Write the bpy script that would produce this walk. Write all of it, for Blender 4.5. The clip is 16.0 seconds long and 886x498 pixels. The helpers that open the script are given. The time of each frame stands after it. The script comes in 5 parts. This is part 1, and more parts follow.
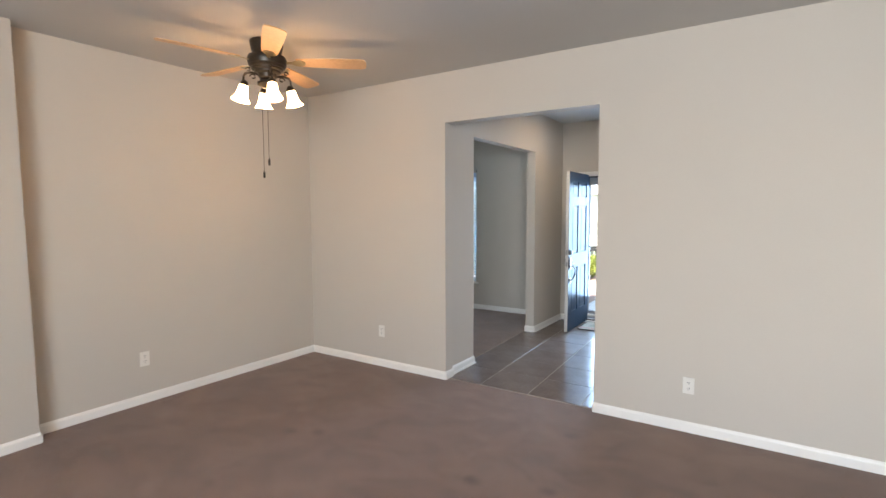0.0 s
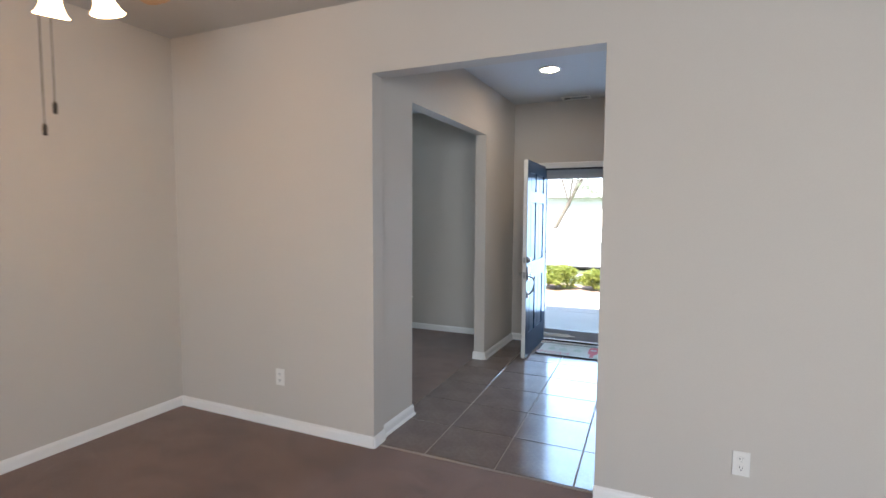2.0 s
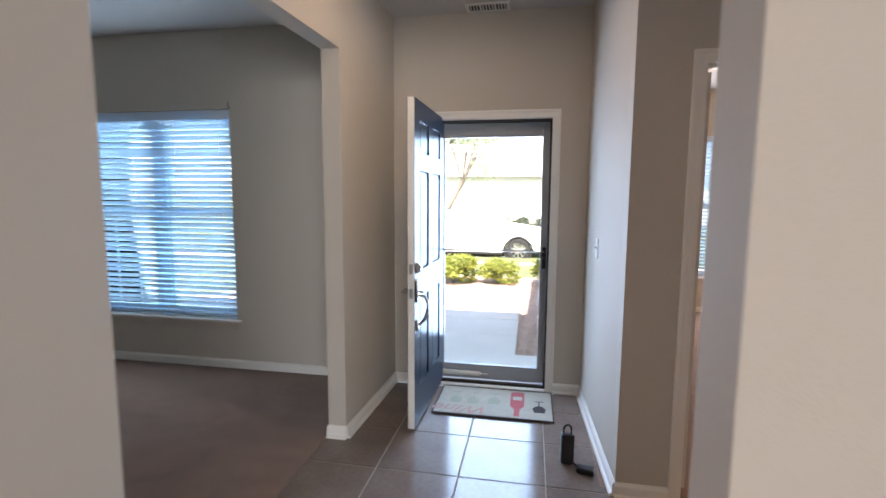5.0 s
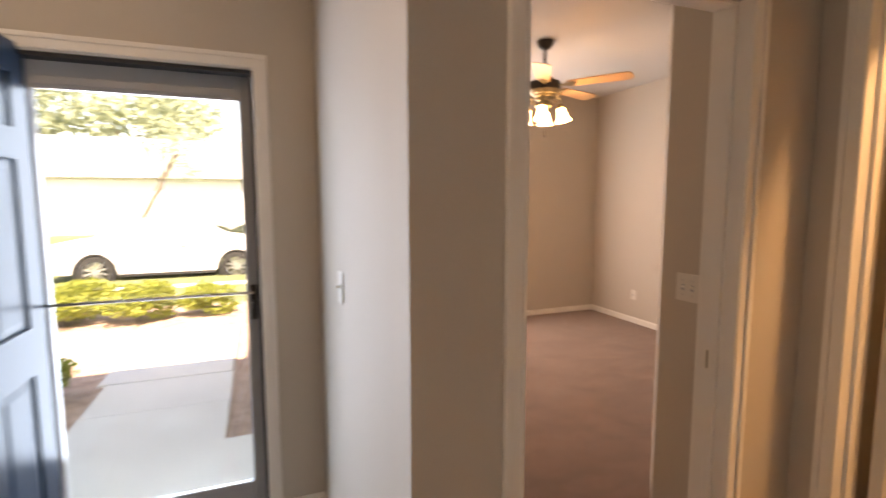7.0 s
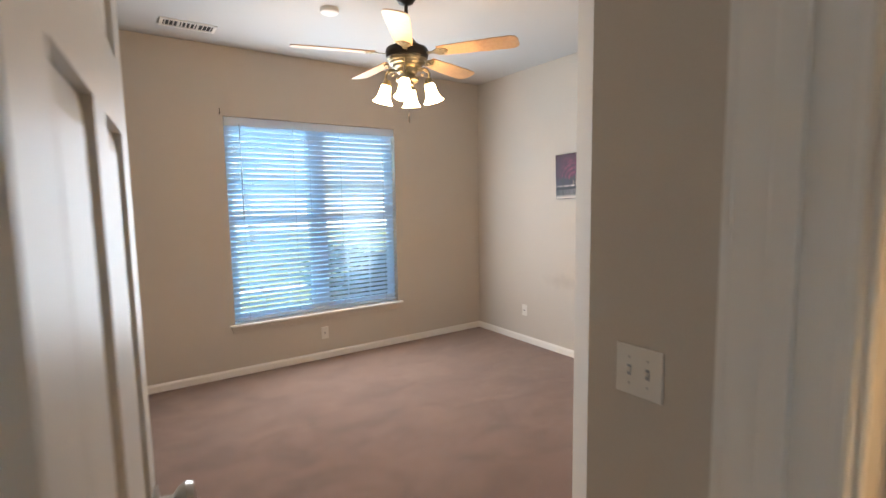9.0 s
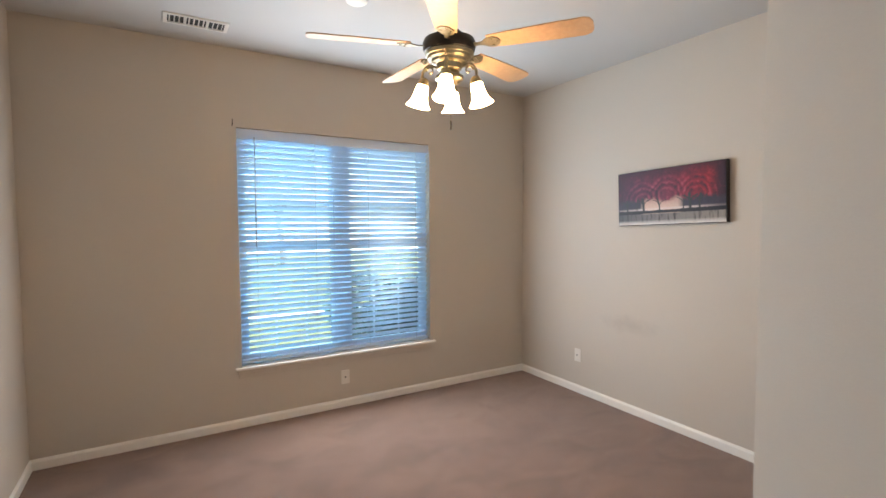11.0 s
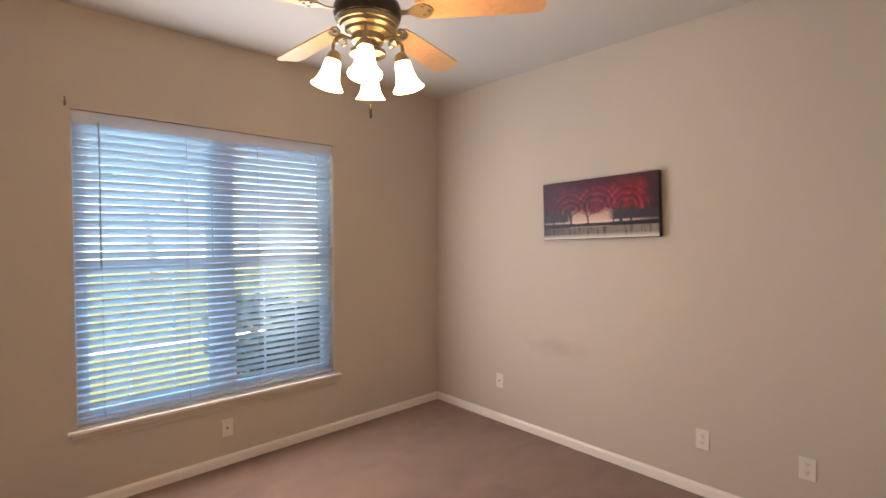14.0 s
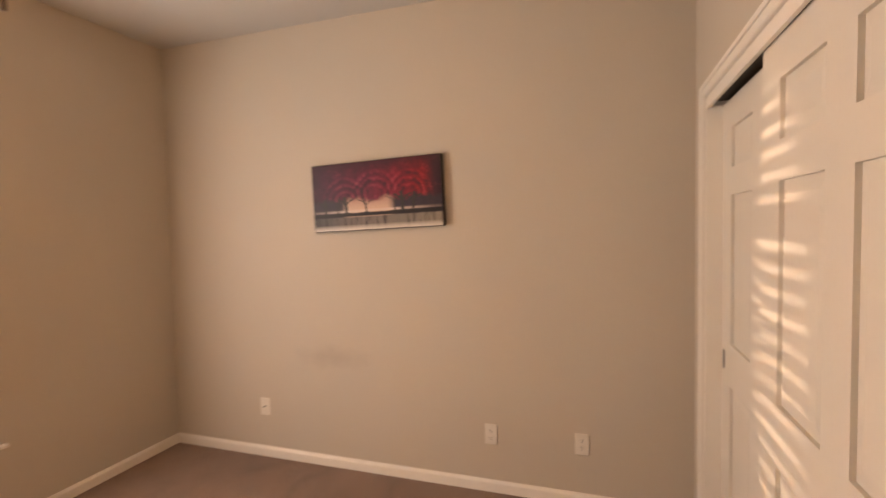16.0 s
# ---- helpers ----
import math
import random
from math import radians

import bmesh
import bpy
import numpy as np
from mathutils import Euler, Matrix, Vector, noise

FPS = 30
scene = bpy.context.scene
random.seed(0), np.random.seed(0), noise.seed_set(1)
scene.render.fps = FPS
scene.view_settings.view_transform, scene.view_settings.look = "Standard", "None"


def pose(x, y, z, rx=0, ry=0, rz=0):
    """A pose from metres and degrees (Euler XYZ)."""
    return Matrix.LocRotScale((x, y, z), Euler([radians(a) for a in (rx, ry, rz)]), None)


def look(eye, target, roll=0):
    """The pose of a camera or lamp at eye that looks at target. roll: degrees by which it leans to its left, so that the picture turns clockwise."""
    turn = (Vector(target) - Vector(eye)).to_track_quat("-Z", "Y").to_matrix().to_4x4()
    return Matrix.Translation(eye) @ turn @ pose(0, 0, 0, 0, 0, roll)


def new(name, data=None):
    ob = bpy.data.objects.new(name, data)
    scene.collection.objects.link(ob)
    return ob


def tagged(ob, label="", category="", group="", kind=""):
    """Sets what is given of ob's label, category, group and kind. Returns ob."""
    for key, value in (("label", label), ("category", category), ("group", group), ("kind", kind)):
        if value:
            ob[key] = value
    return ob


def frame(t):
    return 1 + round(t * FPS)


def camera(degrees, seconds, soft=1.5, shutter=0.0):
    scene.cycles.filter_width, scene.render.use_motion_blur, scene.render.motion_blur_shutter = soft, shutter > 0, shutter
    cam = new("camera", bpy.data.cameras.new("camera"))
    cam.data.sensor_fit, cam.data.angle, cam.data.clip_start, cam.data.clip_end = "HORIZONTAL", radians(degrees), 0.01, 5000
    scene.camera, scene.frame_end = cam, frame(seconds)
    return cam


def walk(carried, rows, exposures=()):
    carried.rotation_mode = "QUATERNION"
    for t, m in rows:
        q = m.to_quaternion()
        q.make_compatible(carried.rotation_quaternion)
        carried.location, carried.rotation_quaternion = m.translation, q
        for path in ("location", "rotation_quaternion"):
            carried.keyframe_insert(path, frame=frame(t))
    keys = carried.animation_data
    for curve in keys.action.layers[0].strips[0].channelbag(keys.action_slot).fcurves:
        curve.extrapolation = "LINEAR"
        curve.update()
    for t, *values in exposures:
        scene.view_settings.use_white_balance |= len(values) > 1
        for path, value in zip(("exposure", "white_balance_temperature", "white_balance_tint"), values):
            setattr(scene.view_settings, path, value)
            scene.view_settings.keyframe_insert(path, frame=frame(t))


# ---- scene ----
cam = camera(85.7, 16.0, shutter=0.5)
PATH = [
    (0, (-0.023, 0.12, 1.536), (-1.082, 1.809, 1.378), -0.2),
    (0.5, (-0.253, 0.34, 1.514), (-1.269, 2.055, 1.353), 0.0),
    (1, (-0.402, 0.585, 1.488), (-1.356, 2.335, 1.322), 0.1),
    (1.5, (-0.556, 0.928, 1.492), (-1.436, 2.718, 1.343), 0.5),
    (2, (-0.724, 1.233, 1.47), (-1.512, 3.066, 1.327), 0.3),
    (2.5, (-0.894, 1.533, 1.476), (-1.582, 3.405, 1.317), -0.1),
    (3, (-0.981, 1.911, 1.434), (-1.616, 3.801, 1.279), -0.4),
    (5.3, (-1.225, 3.394, 1.457), (-1.468, 5.366, 1.232), 0.3),
    (5.5, (-1.262, 3.523, 1.455), (-1.408, 5.505, 1.236), 0.2),
    (6, (-1.227, 3.853, 1.434), (-1.164, 5.842, 1.232), 0.7),
    (6.5, (-1.12, 4.176, 1.456), (-0.811, 6.143, 1.268), 1.0),
    (7, (-1.036, 4.507, 1.456), (-0.314, 6.362, 1.253), -0.1),
    (7.5, (-0.927, 4.748, 1.479), (0.145, 6.419, 1.245), -2.7),
    (8, (-0.71, 4.955, 1.475), (0.456, 6.565, 1.253), -1.5),
    (8.5, (-0.51, 5.128, 1.467), (0.645, 6.745, 1.247), -1.1),
    (9, (-0.337, 5.335, 1.487), (0.782, 6.98, 1.283), -0.9),
    (11.5, (0.033, 6.047, 1.504), (1.044, 7.77, 1.42), -0.2),
    (12, (0.145, 6.206, 1.502), (1.173, 7.921, 1.44), 0.3),
    (12.5, (0.173, 6.325, 1.499), (1.277, 7.991, 1.443), 0.2),
    (13, (0.161, 6.386, 1.517), (1.359, 7.987, 1.465), -0.1),
    (13.5, (0.15, 6.4, 1.517), (1.429, 7.937, 1.464), -0.1),
    (14, (0.135, 6.396, 1.512), (1.5, 7.857, 1.457), -0.1),
    (14.5, (0.126, 6.379, 1.506), (1.581, 7.749, 1.443), -0.1),
    (15, (0.175, 6.435, 1.501), (1.754, 7.66, 1.42), -0.2),
    (15.5, (0.345, 6.603, 1.475), (2.086, 7.584, 1.389), -0.5),
    (16, (0.527, 6.774, 1.502), (2.422, 7.406, 1.407), -1.2),
]
EXPOSURES = [(0.0, 2.36, 6800, 16), (1.0, 2.12, 6450, 15), (2.0, 2.04, 6400, 17), (3.0, 1.97, 6450, 20), (5.5, 2.2, 7900, 25), (6.5, 2.17, 10400, 31), (7.0, 2.2, 9700, 30), (8.0, 2.44, 10600, 32), (8.5, 2.5, 8400, 21), (9.0, 2.3, 6600, 10), (11.5, 2.18, 6450, 9), (12.5, 2.11, 6600, 9), (13.5, 2.0, 7500, 18), (14.5, 1.96, 8200, 22), (15.0, 1.95, 9000, 24), (15.5, 1.9, 10200, 27), (16.0, 1.88, 10900, 30)]
walk(cam, [(t, look(eye, target, roll)) for t, eye, target, roll in PATH], EXPOSURES)

# ---------- world, sun, large lights ----------
world = bpy.data.worlds.new("sky")
scene.world = world
world.use_nodes = True
wn = world.node_tree
sky = wn.nodes.new("ShaderNodeTexSky")
sky.sky_type = 'NISHITA'
sky.sun_disc = False
sky.sun_elevation = radians(55.3)
sky.sun_rotation = radians(186)
wn.links.new(sky.outputs[0], wn.nodes["Background"].inputs[0])
wn.nodes["Background"].inputs[1].default_value = 0.15

sun_data = bpy.data.lights.new("sun", 'SUN')
sun_data.energy, sun_data.angle, sun_data.color = 5.0, radians(0.5), (1.0, 0.95, 0.88)
sun = new("sun", sun_data)
sun.matrix_world = look((0.6, -7.8, 12), (0, 0, 0.72))


def window_light(name, x, y, z, tx, ty, tz, w, h, watts, colour):
    """Sky light through a window opening."""
    d = bpy.data.lights.new(name, 'AREA')
    d.shape, d.size, d.size_y, d.energy, d.color = 'RECTANGLE', w, h, watts, colour
    ob = new(name, d)
    ob.matrix_world = look((x, y, z), (tx, ty, tz))
    return ob


DAY = (0.42, 0.66, 1.0)
window_light("sky_light_living", 1.2, -3.32, 1.5, 0.9, 2, 5.5, 3.2, 1.8, 84, (0.75, 0.885, 1.0))
window_light("sky_light_bedroom", 0.6, 10.55, 1.6, 2.5, 6.8, 1.4, 2.4, 2.2, 33, (0.38, 0.73, 1.0))
window_light("sky_light_bedroom_opening", 1.23, 9.648, 1.33, 1.23, 5, 1.33, 1.5, 1.65, 14, (0.86, 0.91, 1.0))
window_light("sky_light_study", -4.28, 7.55, 1.45, -4.28, 3, 1.25, 2.4, 2.2, 40, (0.43, 0.76, 1.0))
window_light("sky_light_study_opening", -4.28, 6.712, 1.28, -4.28, 3, 1.28, 1.35, 1.6, 5, (0.52, 0.74, 1.0))
window_light("sky_light_entry", -1.45, 7.05, 1.15, -0.9, 5, 1.0, 0.7, 1.7, 14, DAY)

# ---------- materials ----------
WARM = (1.0, 0.62, 0.33)


def mat(name, colour, rough=0.6, metal=0.0, var=0.06, scale=3.0, fine=120.0, bump=0.05, spec=0.5, tint=None, island=0.0, coords="Object"):
    """A surface with large soft variation, fine grain and relief."""
    m = bpy.data.materials.new(name)
    m.use_nodes = True
    n, l = m.node_tree.nodes, m.node_tree.links
    b = n["Principled BSDF"]
    b.inputs["Roughness"].default_value = rough
    b.inputs["Metallic"].default_value = metal
    b.inputs["Specular IOR Level"].default_value = spec
    tc = n.new("ShaderNodeTexCoord")
    big, small = n.new("ShaderNodeTexNoise"), n.new("ShaderNodeTexNoise")
    big.inputs["Scale"].default_value, big.inputs["Detail"].default_value = scale, 4
    small.inputs["Scale"].default_value, small.inputs["Detail"].default_value = fine, 3
    for t in (big, small):
        l.new(tc.outputs[coords], t.inputs["Vector"])
    mix = n.new("ShaderNodeMix")
    mix.data_type = 'RGBA'
    lo = [max(0, c * (1 - var * 1.6)) for c in colour]
    hi = list(tint) if tint else [min(1, c * (1 + var * 1.6)) for c in colour]
    mix.inputs[6].default_value, mix.inputs[7].default_value = (*lo, 1), (*hi, 1)
    l.new(big.outputs["Fac"], mix.inputs[0])
    out = mix.outputs[2]
    grain = n.new("ShaderNodeMix")
    grain.data_type, grain.blend_type = 'RGBA', 'OVERLAY'
    grain.inputs[0].default_value = min(0.5, var * 2)
    l.new(out, grain.inputs[6])
    l.new(small.outputs["Fac"], grain.inputs[7])
    out = grain.outputs[2]
    if island:
        rnd = n.new("ShaderNodeObjectInfo")
        hsv = n.new("ShaderNodeHueSaturation")
        rng = n.new("ShaderNodeMapRange")
        rng.inputs[3].default_value, rng.inputs[4].default_value = 1 - island, 1 + island
        l.new(rnd.outputs["Random"], rng.inputs[0])
        l.new(rng.outputs[0], hsv.inputs["Value"])
        l.new(out, hsv.inputs["Color"])
        out = hsv.outputs[0]
    l.new(out, b.inputs["Base Color"])
    if bump:
        bp = n.new("ShaderNodeBump")
        bp.inputs["Strength"].default_value, bp.inputs["Distance"].default_value = bump, 0.004
        l.new(small.outputs["Fac"], bp.inputs["Height"])
        l.new(bp.outputs[0], b.inputs["Normal"])
    return m


def glow(name, colour, strength):
    m = bpy.data.materials.new(name)
    m.use_nodes = True
    b = m.node_tree.nodes["Principled BSDF"]
    b.inputs["Base Color"].default_value = (0.9, 0.88, 0.84, 1)
    b.inputs["Roughness"].default_value = 0.4
    b.inputs["Emission Color"].default_value = (*colour, 1)
    b.inputs["Emission Strength"].default_value = strength
    return m


def pane_material(name, tint=(0.95, 0.98, 0.97)):
    """Clear flat glass: lets light straight through and mirrors at a glance."""
    m = bpy.data.materials.new(name)
    m.use_nodes = True
    n, l = m.node_tree.nodes, m.node_tree.links
    n.remove(n["Principled BSDF"])
    tr, gl, mx, fr = n.new("ShaderNodeBsdfTransparent"), n.new("ShaderNodeBsdfGlossy"), n.new("ShaderNodeMixShader"), n.new("ShaderNodeFresnel")
    tr.inputs[0].default_value = (*tint, 1)
    gl.inputs["Roughness"].default_value = 0.02
    fr.inputs[0].default_value = 1.45
    l.new(fr.outputs[0], mx.inputs[0])
    l.new(tr.outputs[0], mx.inputs[1])
    l.new(gl.outputs[0], mx.inputs[2])
    l.new(mx.outputs[0], n["Material Output"].inputs[0])
    return m


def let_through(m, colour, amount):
    """Mix tinted translucency into a white plastic, so that it shows brighter when backlit."""
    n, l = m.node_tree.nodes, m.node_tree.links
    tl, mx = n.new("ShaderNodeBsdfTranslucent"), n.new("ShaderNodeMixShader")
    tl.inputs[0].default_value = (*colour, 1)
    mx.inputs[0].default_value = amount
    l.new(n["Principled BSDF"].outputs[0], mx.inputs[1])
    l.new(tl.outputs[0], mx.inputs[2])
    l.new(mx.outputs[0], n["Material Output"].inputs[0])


def slat_material():
    m = mat("blind_slat", (0.80, 0.82, 0.84), 0.45, var=0.02, scale=2, bump=0.02)
    n, l = m.node_tree.nodes, m.node_tree.links
    tl, mx = n.new("ShaderNodeBsdfTranslucent"), n.new("ShaderNodeMixShader")
    tl.inputs[0].default_value = (0.40, 0.66, 0.84, 1)
    mx.inputs[0].default_value = 0.32
    l.new(n["Principled BSDF"].outputs[0], mx.inputs[1])
    l.new(tl.outputs[0], mx.inputs[2])
    l.new(mx.outputs[0], n["Material Output"].inputs[0])
    return m


def leaf_material(name, a, b2):
    m = mat(name, a, 0.55, var=0.15, scale=6, fine=60, bump=0.0, tint=b2)
    n, l = m.node_tree.nodes, m.node_tree.links
    tl, mx = n.new("ShaderNodeBsdfTranslucent"), n.new("ShaderNodeMixShader")
    tl.inputs[0].default_value = (*b2, 1)
    mx.inputs[0].default_value = 0.3
    l.new(n["Principled BSDF"].outputs[0], mx.inputs[1])
    l.new(tl.outputs[0], mx.inputs[2])
    l.new(mx.outputs[0], n["Material Output"].inputs[0])
    return m


def carpet_material(name, a, b2):
    """Cut-pile carpet: trodden patches, streaks left by the vacuum cleaner, tufts."""
    m = mat(name, a, 0.95, var=0.10, scale=1.1, fine=420, bump=0.6, spec=0.1, tint=b2)
    n, l = m.node_tree.nodes, m.node_tree.links
    b = n["Principled BSDF"]
    b.inputs["Sheen Weight"].default_value = 0.3
    src = b.inputs["Base Color"].links[0].from_socket
    tc, mp, st = n.new("ShaderNodeTexCoord"), n.new("ShaderNodeMapping"), n.new("ShaderNodeTexNoise")
    mp.inputs["Rotation"].default_value = (0, 0, radians(25))
    mp.inputs["Scale"].default_value = (1.0, 1.35, 1.0)
    st.inputs["Scale"].default_value, st.inputs["Detail"].default_value, st.inputs["Distortion"].default_value = 3.0, 4, 0.8
    rmp = n.new("ShaderNodeMapRange")
    rmp.inputs[1].default_value, rmp.inputs[2].default_value = 0.35, 0.65
    rmp.inputs[3].default_value, rmp.inputs[4].default_value = 0.85, 1.12
    hsv = n.new("ShaderNodeHueSaturation")
    l.new(tc.outputs["Object"], mp.inputs[0])
    l.new(mp.outputs[0], st.inputs["Vector"])
    l.new(st.outputs["Fac"], rmp.inputs[0])
    l.new(rmp.outputs[0], hsv.inputs["Value"])
    l.new(src, hsv.inputs["Color"])
    l.new(hsv.outputs[0], b.inputs["Base Color"])
    return m


def blade_material():
    """Light maple fan blade with long grain."""
    m = mat("maple_blade", (0.60, 0.36, 0.18), 0.4, var=0.1, scale=4, fine=40, bump=0.02, tint=(0.70, 0.45, 0.25))
    return m


def picture_material():
    """A painted wood of crimson trees over pale water, in curved brushwork (y runs from right to left, z up, 0 to 1)."""
    m = bpy.data.materials.new("canvas_painting")
    m.use_nodes = True
    n, l = m.node_tree.nodes, m.node_tree.links
    b = n["Principled BSDF"]
    b.inputs["Roughness"].default_value = 0.4
    b.inputs["Specular IOR Level"].default_value = 0.25
    tc, sp = n.new("ShaderNodeTexCoord"), n.new("ShaderNodeSeparateXYZ")
    gen = tc.outputs["Generated"]
    l.new(gen, sp.inputs[0])
    y, z = sp.outputs["Y"], sp.outputs["Z"]

    def put(v, socket):
        if isinstance(v, (int, float)):
            socket.default_value = v
        elif isinstance(v, tuple):
            socket.default_value = (*v, 1)
        else:
            l.new(v, socket)

    def calc(op, *args):
        q = n.new("ShaderNodeMath")
        q.operation = op
        for k, v in enumerate(args):
            put(v, q.inputs[k])
        return q.outputs[0]

    def ramp(src, stops):
        r = n.new("ShaderNodeValToRGB")
        els = r.color_ramp.elements
        while len(els) < len(stops):
            els.new(0.5)
        for e, (p, c) in zip(els, stops):
            e.position, e.color = p, (*(c if isinstance(c, tuple) else (c, c, c)), 1)
        l.new(src, r.inputs[0])
        return r.outputs[0]

    def blend(fac, a, c, how='MIX'):
        q = n.new("ShaderNodeMix")
        q.data_type, q.blend_type = 'RGBA', how
        put(fac, q.inputs[0])
        put(a, q.inputs[6])
        put(c, q.inputs[7])
        return q.outputs[2]

    def cloud(scale, stretch, detail=5, rough=0.6):
        mp, t = n.new("ShaderNodeMapping"), n.new("ShaderNodeTexNoise")
        mp.inputs["Scale"].default_value = stretch
        t.inputs["Scale"].default_value, t.inputs["Detail"].default_value, t.inputs["Roughness"].default_value = scale, detail, rough
        l.new(gen, mp.inputs[0])
        l.new(mp.outputs[0], t.inputs["Vector"])
        return t.outputs["Fac"]

    u = calc('SUBTRACT', 1.0, y)
    soft = cloud(6, (1, 2.2, 1))
    fine = cloud(26, (1, 2.2, 1))
    # crowns: purple on one side, bright red on the other
    hue = ramp(u, [(0.0, (0.035, 0.010, 0.028)), (0.12, (0.10, 0.018, 0.05)), (0.45, (0.17, 0.016, 0.045)), (0.75, (0.25, 0.012, 0.03)), (0.86, (0.30, 0.012, 0.022)), (0.95, (0.05, 0.010, 0.025)), (1.0, (0.02, 0.008, 0.02))])
    # arched brush strokes over three crowns
    strokes = None
    for cu, cv in ((0.26, 0.42), (0.50, 0.50), (0.76, 0.46)):
        du = calc('MULTIPLY', calc('SUBTRACT', u, cu), 2.05)
        dv = calc('SUBTRACT', z, cv)
        r = calc('SQRT', calc('ADD', calc('MULTIPLY', du, du), calc('MULTIPLY', dv, dv)))
        band = calc('SINE', calc('ADD', calc('MULTIPLY', r, 62.0), calc('MULTIPLY', soft, 9.0)))
        near = ramp(r, [(0.08, 0.0), (0.16, 1.0), (0.34, 0.8), (0.46, 0.0)])
        one = calc('MULTIPLY', band, near)
        strokes = one if strokes is None else calc('ADD', strokes, one)
    tone = calc('ADD', calc('MULTIPLY', strokes, 0.13), calc('ADD', calc('MULTIPLY', soft, 0.75), calc('MULTIPLY', fine, 0.25)))
    crowns = blend(ramp(tone, [(0.22, 0.0), (0.60, 1.0)]), (0.028, 0.008, 0.022), hue)
    crowns = blend(ramp(tone, [(0.56, 0.0), (0.80, 0.55)]), crowns, (0.46, 0.075, 0.12))
    crowns = blend(ramp(z, [(0.80, 0.0), (0.97, 0.75)]), crowns, (0.035, 0.010, 0.022))
    # under the crowns: blue-black wood with a bright clearing
    dark = blend(soft, (0.012, 0.012, 0.022), (0.055, 0.040, 0.065))
    glow_u = ramp(calc('ADD', u, calc('MULTIPLY', soft, 0.04)), [(0.25, 0.0), (0.31, 1.0), (0.62, 1.0), (0.68, 0.0)])
    clearing = blend(ramp(z, [(0.30, 0.0), (0.50, 1.0)]), (0.62, 0.42, 0.33), (0.42, 0.22, 0.17))
    under = blend(glow_u, dark, clearing)
    edge = calc('ADD', z, calc('MULTIPLY', calc('SUBTRACT', soft, 0.5), 0.22))
    edge = calc('ADD', edge, calc('MULTIPLY', calc('ABSOLUTE', calc('SINE', calc('MULTIPLY', u, 13.0))), -0.05))
    out = blend(ramp(edge, [(0.38, 0.0), (0.45, 1.0)]), under, crowns)
    # pale far bank, black near bank, water with upright reflections, pale foot
    line = calc('ADD', z, calc('MULTIPLY', calc('SUBTRACT', fine, 0.5), 0.03))
    pale = calc('MULTIPLY', ramp(line, [(0.262, 0.0), (0.268, 1.0), (0.285, 1.0), (0.31, 0.0)]), ramp(u, [(0.0, 0.25), (0.3, 0.9), (0.6, 1.0), (0.8, 0.6), (0.95, 0.15)]))
    out = blend(pale, out, (0.68, 0.52, 0.46))
    out = blend(ramp(line, [(0.195, 0.0), (0.21, 1.0), (0.25, 1.0), (0.262, 0.0)]), out, (0.010, 0.010, 0.014))
    ripple = cloud(1.0, (1, 34, 2.0), 3, 0.5)
    water = blend(ramp(ripple, [(0.34, 0.85), (0.50, 0.0)]), ramp(u, [(0.0, (0.05, 0.05, 0.055)), (0.4, (0.17, 0.14, 0.13)), (1.0, (0.24, 0.21, 0.18))]), (0.025, 0.022, 0.026))
    water = blend(ramp(z, [(0.02, 0.85), (0.085, 0.0)]), water, (0.66, 0.60, 0.54))
    out = blend(ramp(line, [(0.19, 1.0), (0.205, 0.0)]), out, water)
    out = blend(0.18, out, fine, 'OVERLAY')
    l.new(out, b.inputs["Base Color"])
    bp = n.new("ShaderNodeBump")
    bp.inputs["Strength"].default_value, bp.inputs["Distance"].default_value = 0.25, 0.002
    l.new(tone, bp.inputs["Height"])
    l.new(bp.outputs[0], b.inputs["Normal"])
    return m


M_WALL = mat("wall_paint", (0.54, 0.487, 0.42), 0.75, var=0.02, scale=1.2, fine=260, bump=0.10, spec=0.25)
M_WALL_STAINED = mat("scuffed_wall_paint", (0.54, 0.487, 0.42), 0.75, var=0.02, scale=1.2, fine=260, bump=0.10, spec=0.25)


def smudge(m, centre, size, strength, colour=(0.30, 0.25, 0.22)):
    """A faint mark put into the colour, for a rubbed scuff and for the shade of dents."""
    n, l = m.node_tree.nodes, m.node_tree.links
    b = n["Principled BSDF"]
    src = b.inputs["Base Color"].links[0].from_socket
    tc, mp, ln, nz = n.new("ShaderNodeTexCoord"), n.new("ShaderNodeMapping"), n.new("ShaderNodeVectorMath"), n.new("ShaderNodeTexNoise")
    mp.vector_type = 'POINT'
    mp.inputs["Scale"].default_value = [1 / s for s in size]
    mp.inputs["Location"].default_value = [-c / s for c, s in zip(centre, size)]
    ln.operation = 'LENGTH'
    nz.inputs["Scale"].default_value = 9
    l.new(tc.outputs["Object"], mp.inputs[0])
    l.new(mp.outputs[0], ln.inputs[0])
    l.new(tc.outputs["Object"], nz.inputs["Vector"])
    add, rng, mx = n.new("ShaderNodeMath"), n.new("ShaderNodeMapRange"), n.new("ShaderNodeMix")
    l.new(ln.outputs["Value"], add.inputs[0])
    l.new(nz.outputs["Fac"], add.inputs[1])
    rng.inputs[1].default_value, rng.inputs[2].default_value = 0.7, 1.5
    rng.inputs[3].default_value, rng.inputs[4].default_value = strength, 0.0
    l.new(add.outputs[0], rng.inputs[0])
    mx.data_type = 'RGBA'
    l.new(rng.outputs[0], mx.inputs[0])
    l.new(src, mx.inputs[6])
    mx.inputs[7].default_value = (*colour, 1)
    l.new(mx.outputs[2], b.inputs["Base Color"])


